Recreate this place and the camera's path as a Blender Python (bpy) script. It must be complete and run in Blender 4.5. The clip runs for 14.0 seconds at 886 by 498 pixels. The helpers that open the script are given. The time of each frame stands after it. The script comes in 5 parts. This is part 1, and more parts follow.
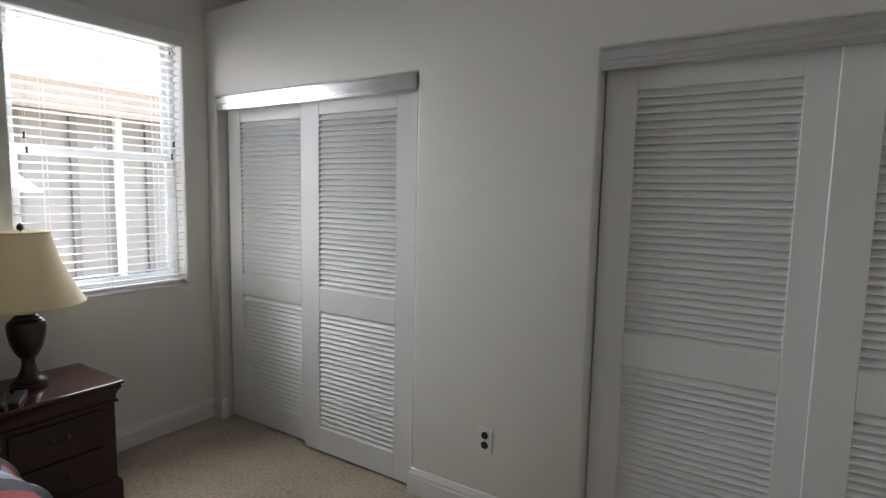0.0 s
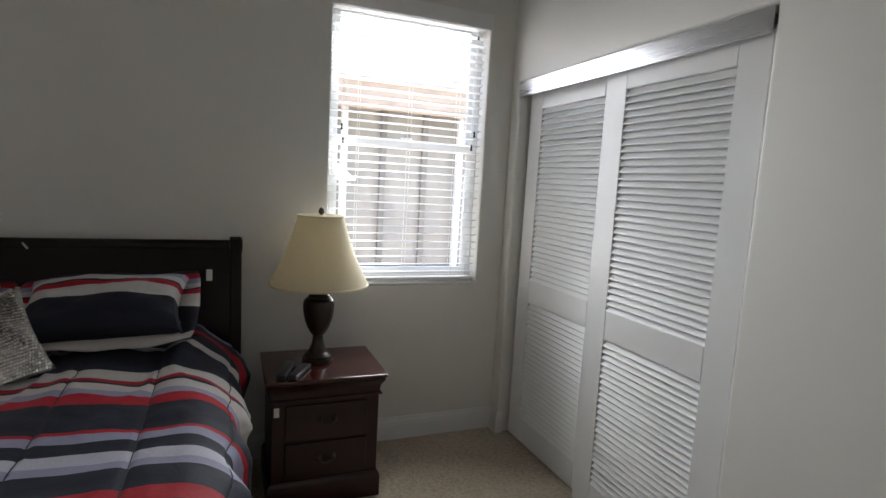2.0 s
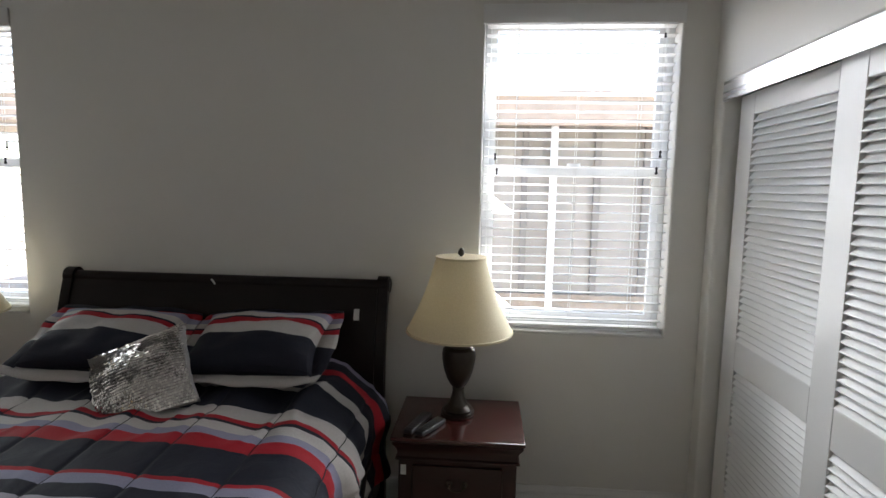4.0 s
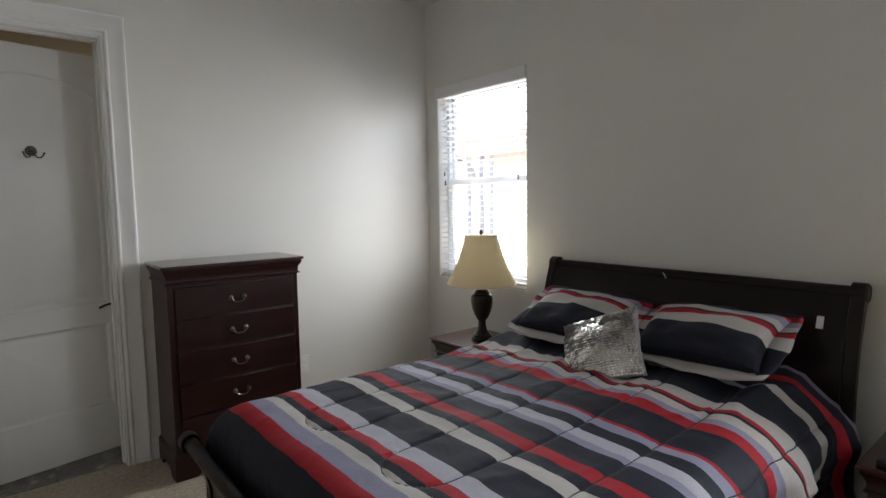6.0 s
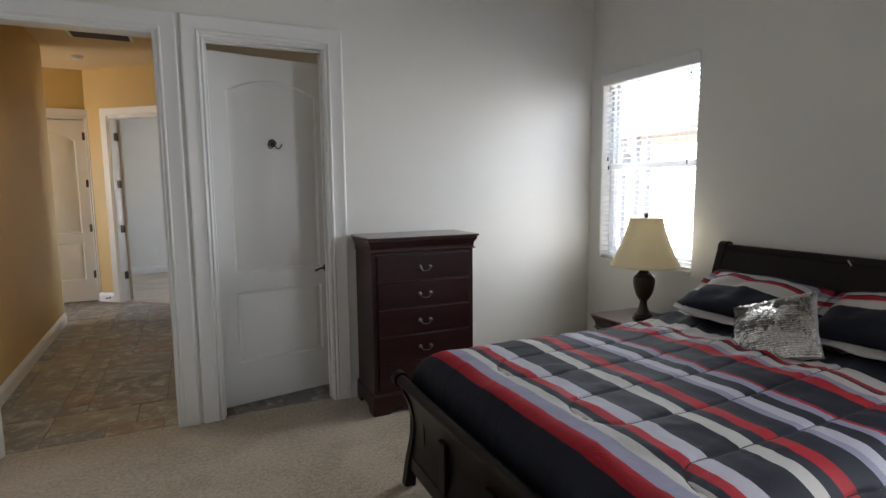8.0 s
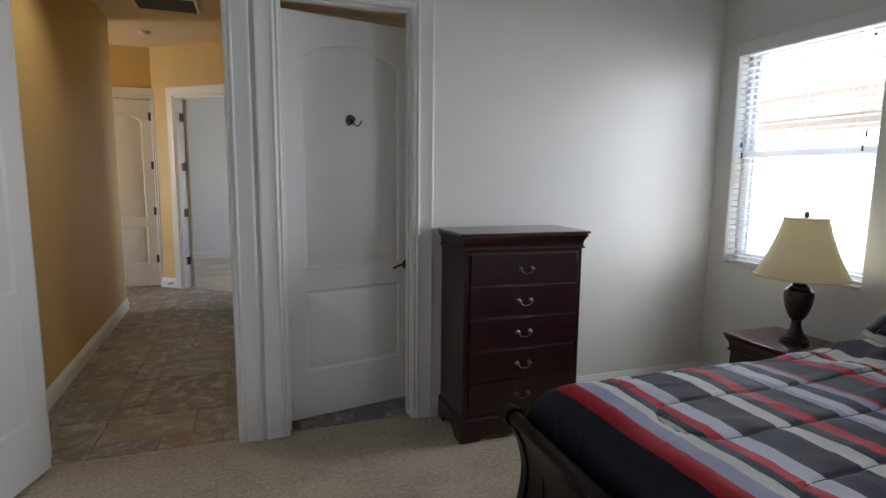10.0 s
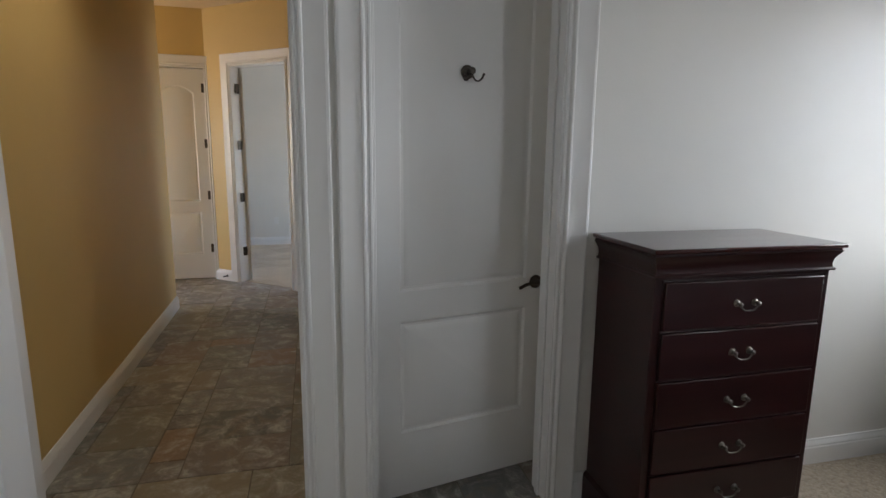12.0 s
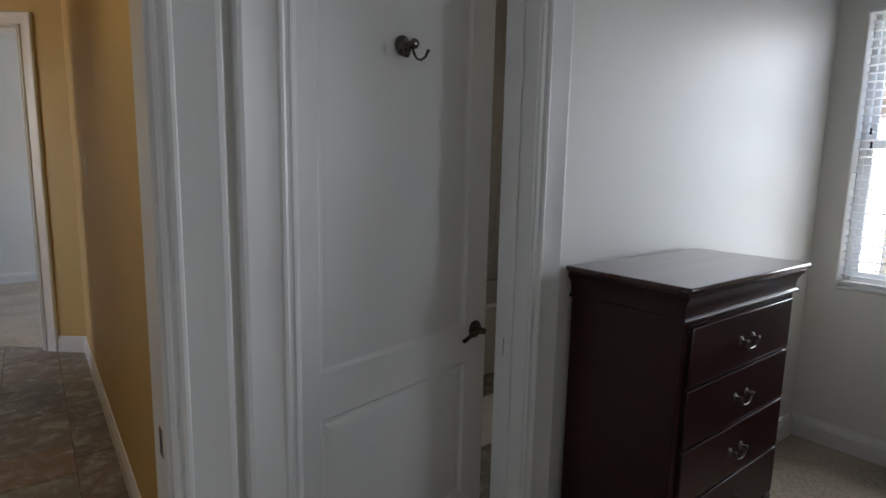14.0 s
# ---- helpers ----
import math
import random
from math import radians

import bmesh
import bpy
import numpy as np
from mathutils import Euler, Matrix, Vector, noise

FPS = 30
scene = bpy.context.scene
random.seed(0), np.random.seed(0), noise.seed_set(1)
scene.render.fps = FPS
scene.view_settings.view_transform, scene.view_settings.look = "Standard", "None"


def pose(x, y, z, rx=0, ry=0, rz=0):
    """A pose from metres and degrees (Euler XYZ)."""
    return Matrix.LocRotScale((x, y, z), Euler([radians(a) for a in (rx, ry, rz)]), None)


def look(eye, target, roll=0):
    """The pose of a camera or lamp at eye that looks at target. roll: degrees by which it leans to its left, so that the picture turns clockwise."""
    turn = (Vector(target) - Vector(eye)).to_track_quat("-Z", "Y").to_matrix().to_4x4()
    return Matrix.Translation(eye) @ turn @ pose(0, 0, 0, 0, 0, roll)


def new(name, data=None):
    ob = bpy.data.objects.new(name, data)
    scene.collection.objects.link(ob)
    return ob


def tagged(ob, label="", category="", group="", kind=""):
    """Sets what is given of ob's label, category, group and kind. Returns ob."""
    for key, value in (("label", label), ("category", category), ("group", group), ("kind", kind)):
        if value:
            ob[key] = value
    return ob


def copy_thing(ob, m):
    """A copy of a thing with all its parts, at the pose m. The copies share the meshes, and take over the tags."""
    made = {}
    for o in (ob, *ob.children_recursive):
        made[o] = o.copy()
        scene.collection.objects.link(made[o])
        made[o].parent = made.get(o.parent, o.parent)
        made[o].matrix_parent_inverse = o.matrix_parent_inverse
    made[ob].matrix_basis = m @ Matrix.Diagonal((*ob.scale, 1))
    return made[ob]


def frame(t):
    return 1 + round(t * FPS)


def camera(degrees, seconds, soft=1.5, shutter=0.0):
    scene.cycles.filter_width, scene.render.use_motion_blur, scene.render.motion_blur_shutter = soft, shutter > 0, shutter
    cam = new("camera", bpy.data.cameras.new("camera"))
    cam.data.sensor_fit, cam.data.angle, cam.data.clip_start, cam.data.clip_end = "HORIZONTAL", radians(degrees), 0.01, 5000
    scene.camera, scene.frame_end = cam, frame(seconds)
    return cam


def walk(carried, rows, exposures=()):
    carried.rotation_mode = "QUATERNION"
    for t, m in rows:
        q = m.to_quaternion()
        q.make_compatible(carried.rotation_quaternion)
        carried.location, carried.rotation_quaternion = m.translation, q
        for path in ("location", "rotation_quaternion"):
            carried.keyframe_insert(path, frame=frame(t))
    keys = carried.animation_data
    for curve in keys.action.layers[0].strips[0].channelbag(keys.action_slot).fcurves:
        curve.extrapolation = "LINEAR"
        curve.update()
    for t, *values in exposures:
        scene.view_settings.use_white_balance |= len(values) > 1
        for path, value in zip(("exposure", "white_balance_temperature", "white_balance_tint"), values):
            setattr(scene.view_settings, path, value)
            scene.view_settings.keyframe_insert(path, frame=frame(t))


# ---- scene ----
cam = camera(79.0, 14.0)
PATH = [
    (0, (0.279, 0.204, 1.487), (-0.791, 1.881, 1.279), 1.2),
    (0.5, (0.253, 0.365, 1.472), (-1.084, 1.836, 1.251), 2.5),
    (1, (0.144, 0.51, 1.462), (-1.361, 1.807, 1.235), 2.2),
    (1.5, (0.029, 0.638, 1.467), (-1.596, 1.781, 1.24), 2.3),
    (2, (-0.011, 0.774, 1.457), (-1.851, 1.52, 1.216), 3.2),
    (2.2, (-0.011, 0.833, 1.465), (-1.915, 1.392, 1.214), 4.2),
    (4.3, (-0.292, 1.325, 1.568), (-2.235, 0.907, 1.354), 0.8),
    (4.5, (-0.294, 1.354, 1.566), (-2.173, 0.703, 1.353), 0.9),
    (5, (-0.259, 1.375, 1.545), (-1.918, 0.278, 1.337), 0.2),
    (5.5, (-0.198, 1.383, 1.531), (-1.663, 0.036, 1.338), -0.4),
    (6, (-0.061, 1.397, 1.508), (-1.327, -0.141, 1.33), -0.9),
    (6.5, (0.124, 1.436, 1.527), (-1.043, -0.176, 1.331), -1.3),
    (7, (0.204, 1.523, 1.504), (-0.847, -0.166, 1.298), -1.0),
    (7.5, (0.252, 1.603, 1.512), (-0.642, -0.173, 1.293), -1.1),
    (9.8, (0.333, 1.042, 1.506), (-0.398, -0.801, 1.242), 0.5),
    (10, (0.332, 0.939, 1.485), (-0.323, -0.932, 1.218), 0.6),
    (10.5, (0.289, 0.66, 1.486), (-0.201, -1.258, 1.204), 1.0),
    (11, (0.306, 0.396, 1.466), (-0.101, -1.539, 1.17), 1.2),
    (11.5, (0.367, 0.082, 1.492), (-0.069, -1.843, 1.173), 0.4),
    (12, (0.403, -0.161, 1.484), (-0.066, -2.075, 1.141), 0.6),
    (12.5, (0.403, -0.425, 1.498), (-0.135, -2.319, 1.149), 1.1),
    (13, (0.469, -0.622, 1.49), (-0.252, -2.462, 1.184), 1.6),
    (13.5, (0.584, -0.808, 1.496), (-0.431, -2.51, 1.225), 1.0),
    (14, (0.639, -1.004, 1.469), (-0.568, -2.573, 1.184), 1.2),
]
walk(cam, [(t, look(eye, target, roll)) for t, eye, target, roll in PATH], [(0, 3.05, 6500, 10), (2, 3.05, 6500, 10), (4.5, 3.14, 6500, 10), (6, 3.52, 6500, 10), (7, 3.65, 6400, 10), (7.5, 3.62, 6400, 10), (10, 3.45, 6150, 10), (11, 3.35, 6150, 10), (12, 3.45, 6250, 10), (13, 3.38, 6150, 10), (14, 3.15, 6050, 10)])

# ---------------------------------------------------------------- light
world = bpy.data.worlds.new("sky")
scene.world = world
world.use_nodes = True
wn = world.node_tree.nodes
sky = wn.new("ShaderNodeTexSky")
sky.sky_type = "NISHITA"
sky.sun_disc = False
sky.sun_elevation = radians(58)
sky.sun_rotation = radians(188)
wn["Background"].inputs["Strength"].default_value = 0.12
world.node_tree.links.new(sky.outputs["Color"], wn["Background"].inputs["Color"])

sun = new("sun", bpy.data.lights.new("sun", "SUN"))
sun.data.energy = 3.2
sun.data.angle = radians(0.5)
sun.data.color = (1.0, 0.95, 0.88)
sun.matrix_world = look((-0.7, -5.0, 8.1), (0, 0, 0))


def window_light(name, eye, target, wide, high, watts, colour, spread=180):
    """An area lamp that stands in for daylight in an opening."""
    ob = new(name, bpy.data.lights.new(name, "AREA"))
    ob.data.shape = "RECTANGLE"
    ob.data.size, ob.data.size_y, ob.data.energy, ob.data.color = wide, high, watts, colour
    ob.data.spread = radians(spread)
    ob.matrix_world = look(eye, target)
    return ob


# daylight in each opening: behind the slats, and three strips before them that look a little down, as the sky's light comes in
window_light("daylight_window_1", (-2.884, 1.687, 1.62), (0, 1.687, 1.62), 0.80, 1.38, 1.0, (0.98, 0.985, 1.0), 160)
window_light("daylight_window_2", (-2.884, -1.51, 1.62), (0, -1.51, 1.62), 0.86, 1.38, 0.65, (0.98, 0.985, 1.0), 160)
for z in (1.16, 1.62, 2.08):
    window_light("daylight_window_1", (-2.775, 1.66, z), (0, 0.85, z - 1.0), 0.78, 0.36, 0.66, (0.93, 0.97, 1.0), 122)
    window_light("daylight_window_2", (-2.775, -1.48, z), (0, -1.20, z - 1.0), 0.80, 0.36, 0.43, (0.93, 0.97, 1.0), 121)
# lamps added out of view, in invented openings, to light the rooms beyond
window_light("daylight_far_bedroom", (-1.40, -7.9, 1.6), (1.0, -7.9, 1.2), 1.4, 1.4, 1.8, (0.86, 0.93, 1.0))
window_light("daylight_hall_end", (4.62, -6.25, 1.6), (0, -6.25, 1.2), 1.0, 1.8, 2.1, (1.0, 0.93, 0.84))
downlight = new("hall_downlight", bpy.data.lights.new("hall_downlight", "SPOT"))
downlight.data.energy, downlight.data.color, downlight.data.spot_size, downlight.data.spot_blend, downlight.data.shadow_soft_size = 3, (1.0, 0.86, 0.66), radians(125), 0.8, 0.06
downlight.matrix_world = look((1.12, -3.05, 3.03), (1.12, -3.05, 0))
# one more lamp added out of view, to brighten the bathroom
window_light("daylight_bathroom", (-1.3, -4.66, 1.9), (-1.3, -2.0, 1.5), 0.9, 0.7, 0.5, (1.0, 0.93, 0.85))

# ---------------------------------------------------------------- materials


def material(name):
    mat = bpy.data.materials.new(name)
    mat.use_nodes = True
    nodes, links = mat.node_tree.nodes, mat.node_tree.links
    return mat, nodes, links, nodes["Principled BSDF"]


def add(nodes, kind, **values):
    node = nodes.new(kind)
    for key, value in values.items():
        node.inputs[key].default_value = value
    return node


def ramp(nodes, stops, constant=False):
    node = nodes.new("ShaderNodeValToRGB")
    node.color_ramp.interpolation = "CONSTANT" if constant else "LINEAR"
    el = node.color_ramp.elements
    while len(el) < len(stops):
        el.new(0.5)
    for e, (p, c) in zip(el, stops):
        e.position, e.color = p, (*c, 1)
    return node


def surface(name, low, high, rough=0.5, scale=6.0, grain=200.0, bump=0.1, depth=0.001, metal=0.0, coat=0.0, spread=0.06, stretch=(1, 1, 1), specular=0.5):
    """A painted or plain surface: two colours mixed by cloudy noise, fine grain in the relief, gloss that varies a little."""
    mat, nodes, links, bsdf = material(name)
    place = nodes.new("ShaderNodeTexCoord")
    scaled = add(nodes, "ShaderNodeMapping", Scale=stretch)
    links.new(place.outputs["Object"], scaled.inputs["Vector"])
    cloud = add(nodes, "ShaderNodeTexNoise", Scale=scale, Detail=5.0, Roughness=0.6)
    fine = add(nodes, "ShaderNodeTexNoise", Scale=grain, Detail=3.0, Roughness=0.55)
    for node in (cloud, fine):
        links.new(scaled.outputs["Vector"], node.inputs["Vector"])
    mix = ramp(nodes, [(0.3, low), (0.7, high)])
    links.new(cloud.outputs["Fac"], mix.inputs["Fac"])
    links.new(mix.outputs["Color"], bsdf.inputs["Base Color"])
    gloss = add(nodes, "ShaderNodeMapRange")
    gloss.inputs["To Min"].default_value, gloss.inputs["To Max"].default_value = max(rough - spread, 0.02), min(rough + spread, 1)
    links.new(cloud.outputs["Fac"], gloss.inputs["Value"])
    links.new(gloss.outputs["Result"], bsdf.inputs["Roughness"])
    relief = add(nodes, "ShaderNodeBump", Strength=bump, Distance=depth)
    links.new(fine.outputs["Fac"], relief.inputs["Height"])
    links.new(relief.outputs["Normal"], bsdf.inputs["Normal"])
    bsdf.inputs["Metallic"].default_value = metal
    bsdf.inputs["Coat Weight"].default_value = coat
    bsdf.inputs["Specular IOR Level"].default_value = specular
    return mat


WALL = surface("wall_paint", (0.735, 0.72, 0.68), (0.775, 0.76, 0.72), 0.5, 1.2, 85, 0.22, 0.0012)
CEILING = surface("ceiling_paint", (0.70, 0.69, 0.67), (0.74, 0.73, 0.71), 0.8, 1.5, 60, 0.3, 0.002)
TRIM = surface("trim_paint", (0.76, 0.755, 0.74), (0.80, 0.795, 0.78), 0.32, 2.5, 120, 0.05, 0.0006)
DOOR = surface("door_paint", (0.74, 0.735, 0.72), (0.78, 0.775, 0.76), 0.38, 2.0, 150, 0.12, 0.0006, stretch=(1, 1, 0.15))
LOUVRE = surface("louvre_paint", (0.76, 0.76, 0.755), (0.80, 0.80, 0.795), 0.38, 2.5, 90, 0.05, 0.0006)
YELLOW = surface("hall_paint", (0.62, 0.445, 0.175), (0.67, 0.485, 0.20), 0.5, 1.1, 85, 0.22, 0.0012)
HALL_CEILING = surface("hall_ceiling_paint", (0.74, 0.60, 0.40), (0.78, 0.64, 0.44), 0.7, 1.5, 60, 0.3, 0.002)
ALU = surface("brushed_aluminium", (0.62, 0.63, 0.65), (0.72, 0.73, 0.75), 0.28, 3.0, 160, 0.10, 0.0004, metal=1.0, stretch=(0.04, 1, 3), spread=0.1)
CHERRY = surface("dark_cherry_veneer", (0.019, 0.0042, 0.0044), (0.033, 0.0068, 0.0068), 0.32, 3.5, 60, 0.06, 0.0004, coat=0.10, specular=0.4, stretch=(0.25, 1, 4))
# same cherry for the tops, the light they catch put into the colour
CHERRY_LIT_TOP = surface("dark_cherry_lit_top", (0.034, 0.0075, 0.0065), (0.058, 0.012, 0.010), 0.22, 3.5, 60, 0.04, 0.0003, coat=0.4, stretch=(0.25, 3, 1))
ESPRESSO = surface("espresso_wood", (0.0075, 0.0046, 0.0040), (0.0135, 0.0075, 0.0063), 0.34, 3.0, 50, 0.06, 0.0004, coat=0.04, specular=0.22, stretch=(2, 0.25, 2))
BRONZE = surface("dark_bronze", (0.035, 0.026, 0.020), (0.07, 0.053, 0.04), 0.36, 14, 120, 0.15, 0.0006, metal=0.6)
LAMP_BODY = surface("bronze_lamp_body", (0.022, 0.016, 0.011), (0.046, 0.034, 0.024), 0.34, 12, 90, 0.12, 0.0006, metal=0.35, coat=0.2)
HOOK_METAL = surface("dark_nickel", (0.085, 0.075, 0.065), (0.15, 0.135, 0.12), 0.26, 30, 150, 0.1, 0.0004, metal=0.95)
PEWTER = surface("antique_pewter", (0.12, 0.11, 0.095), (0.20, 0.185, 0.16), 0.32, 30, 150, 0.1, 0.0004, metal=0.95)
STEEL = surface("satin_nickel", (0.40, 0.38, 0.35), (0.5, 0.48, 0.45), 0.25, 20, 150, 0.05, 0.0003, metal=1.0)
VINYL = surface("white_vinyl", (0.83, 0.83, 0.82), (0.87, 0.87, 0.86), 0.35, 4, 150, 0.04, 0.0004)
PLASTIC = surface("white_plastic", (0.76, 0.755, 0.73), (0.80, 0.795, 0.77), 0.3, 8, 150, 0.03, 0.0003)
BLACK = surface("black_plastic", (0.012, 0.012, 0.013), (0.022, 0.022, 0.024), 0.38, 12, 200, 0.15, 0.0004)
GREY_KEYS = surface("grey_rubber_keys", (0.10, 0.10, 0.11), (0.16, 0.16, 0.17), 0.6, 20, 150, 0.05, 0.0003)
CORD = surface("white_cord", (0.70, 0.70, 0.68), (0.76, 0.76, 0.74), 0.8, 30, 300, 0.2, 0.0004)
MATTRESS = surface("mattress_ticking", (0.05, 0.05, 0.06), (0.07, 0.07, 0.08), 0.9, 10, 300, 0.2, 0.0006)
THREAD = surface("dark_thread", (0.012, 0.012, 0.018), (0.022, 0.022, 0.03), 0.8, 30, 300, 0.2, 0.0003)
STICKER = surface("paper_label", (0.68, 0.68, 0.66), (0.75, 0.75, 0.73), 0.6, 30, 300, 0.05, 0.0002)
STUCCO = surface("tan_stucco", (0.30, 0.275, 0.24), (0.35, 0.325, 0.285), 0.9, 3, 60, 0.5, 0.004)
FASCIA = surface("terracotta_fascia", (0.40, 0.315, 0.24), (0.47, 0.375, 0.29), 0.8, 3, 40, 0.3, 0.003)
ROOF = surface("pale_clay_tile", (0.52, 0.40, 0.33), (0.60, 0.47, 0.39), 0.8, 5, 30, 0.4, 0.004)
CONCRETE = surface("pale_concrete", (0.44, 0.42, 0.39), (0.52, 0.50, 0.46), 0.9, 3, 50, 0.4, 0.003)
EARTH = surface("dry_earth", (0.27, 0.22, 0.17), (0.38, 0.32, 0.26), 0.95, 5, 40, 0.8, 0.01)
# darker stucco tone, for the shadow at the neighbour's wall joints
JOINT_SHADE = surface("joint_shade_strip", (0.19, 0.175, 0.155), (0.24, 0.22, 0.195), 0.9, 5, 60, 0.4, 0.003)
GREY_PAINT = surface("grey_exterior_paint", (0.40, 0.41, 0.43), (0.48, 0.49, 0.51), 0.6, 4, 80, 0.1, 0.001)
TOWEL = surface("white_terry", (0.70, 0.69, 0.66), (0.78, 0.77, 0.74), 0.95, 20, 250, 0.8, 0.003)
ENAMEL = surface("white_enamel", (0.75, 0.74, 0.72), (0.80, 0.79, 0.77), 0.12, 3, 60, 0.02, 0.0003)
GLAZED = surface("white_glazed_tile", (0.74, 0.75, 0.76), (0.79, 0.80, 0.81), 0.12, 3, 30, 0.04, 0.0005)
GROUT = surface("grey_grout", (0.15, 0.13, 0.105), (0.21, 0.185, 0.15), 0.9, 10, 150, 0.4, 0.001)


def carpet_material():
    mat, nodes, links, bsdf = material("beige_carpet")
    place = nodes.new("ShaderNodeTexCoord")
    pile = add(nodes, "ShaderNodeTexVoronoi", Scale=170.0)
    tuft = add(nodes, "ShaderNodeTexNoise", Scale=48.0, Detail=6.0, Roughness=0.8)
    worn = add(nodes, "ShaderNodeTexNoise", Scale=2.2, Detail=4.0, Roughness=0.55, Distortion=0.6)
    for node in (pile, tuft, worn):
        links.new(place.outputs["Object"], node.inputs["Vector"])
    mixed = nodes.new("ShaderNodeMix")
    mixed.data_type = "FLOAT"
    mixed.inputs["Factor"].default_value = 0.3
    links.new(tuft.outputs["Fac"], mixed.inputs["A"])
    links.new(worn.outputs["Fac"], mixed.inputs["B"])
    tone = ramp(nodes, [(0.36, (0.25, 0.192, 0.135)), (0.5, (0.45, 0.375, 0.28)), (0.64, (0.62, 0.53, 0.41))])
    links.new(mixed.outputs["Result"], tone.inputs["Fac"])
    links.new(tone.outputs["Color"], bsdf.inputs["Base Color"])
    bsdf.inputs["Roughness"].default_value = 0.95
    bsdf.inputs["Specular IOR Level"].default_value = 0.15
    bsdf.inputs["Sheen Weight"].default_value = 0.25
    first = add(nodes, "ShaderNodeBump", Strength=0.9, Distance=0.008)
    links.new(tuft.outputs["Fac"], first.inputs["Height"])
    second = add(nodes, "ShaderNodeBump", Strength=0.6, Distance=0.004)
    links.new(pile.outputs["Distance"], second.inputs["Height"])
    links.new(first.outputs["Normal"], second.inputs["Normal"])
    links.new(second.outputs["Normal"], bsdf.inputs["Normal"])
    return mat


def slate_material():
    mat, nodes, links, bsdf = material("multicolour_slate")
    place, info = nodes.new("ShaderNodeTexCoord"), nodes.new("ShaderNodeObjectInfo")
    shift = nodes.new("ShaderNodeVectorMath")
    shift.operation = "MULTIPLY_ADD"
    shift.inputs[1].default_value = (37.0, 61.0, 17.0)
    links.new(info.outputs["Random"], shift.inputs[0])
    links.new(place.outputs["Object"], shift.inputs[2])
    cleft = add(nodes, "ShaderNodeTexNoise", Scale=8.5, Detail=9.0, Roughness=0.74, Distortion=0.5)
    vein = add(nodes, "ShaderNodeTexNoise", Scale=7.0, Detail=5.0, Roughness=0.6, Distortion=1.4)
    for node in (cleft, vein):
        links.new(shift.outputs["Vector"], node.inputs["Vector"])
    base = ramp(nodes, [(0.0, (0.11, 0.115, 0.112)), (0.15, (0.24, 0.215, 0.155)), (0.32, (0.135, 0.145, 0.135)), (0.47, (0.20, 0.15, 0.12)), (0.62, (0.18, 0.185, 0.18)), (0.78, (0.29, 0.24, 0.16)), (0.9, (0.14, 0.147, 0.15)), (1.0, (0.28, 0.18, 0.11))])
    links.new(info.outputs["Random"], base.inputs["Fac"])
    rust = ramp(nodes, [(0.46, (0, 0, 0)), (0.72, (0.8, 0.8, 0.8))])
    links.new(vein.outputs["Fac"], rust.inputs["Fac"])
    one = nodes.new("ShaderNodeMix")
    one.data_type = "RGBA"
    one.inputs["B"].default_value = (0.23, 0.175, 0.125, 1)
    links.new(rust.outputs["Color"], one.inputs["Factor"])
    links.new(base.outputs["Color"], one.inputs["A"])
    pale = ramp(nodes, [(0.46, (0, 0, 0)), (0.55, (0.28, 0.28, 0.28)), (0.66, (1.0, 1.0, 1.0))])
    links.new(cleft.outputs["Fac"], pale.inputs["Fac"])
    two = nodes.new("ShaderNodeMix")
    two.data_type = "RGBA"
    two.inputs["B"].default_value = (0.50, 0.48, 0.44, 1)
    links.new(pale.outputs["Color"], two.inputs["Factor"])
    links.new(one.outputs["Result"], two.inputs["A"])
    links.new(two.outputs["Result"], bsdf.inputs["Base Color"])
    bsdf.inputs["Roughness"].default_value = 0.42
    relief = add(nodes, "ShaderNodeBump", Strength=0.7, Distance=0.006)
    links.new(cleft.outputs["Fac"], relief.inputs["Height"])
    links.new(relief.outputs["Normal"], bsdf.inputs["Normal"])
    return mat


NAVY, RED, PERI, LAV, PALE = (0.0125, 0.0145, 0.027), (0.36, 0.011, 0.022), (0.27, 0.265, 0.37), (0.44, 0.43, 0.50), (0.50, 0.475, 0.46)


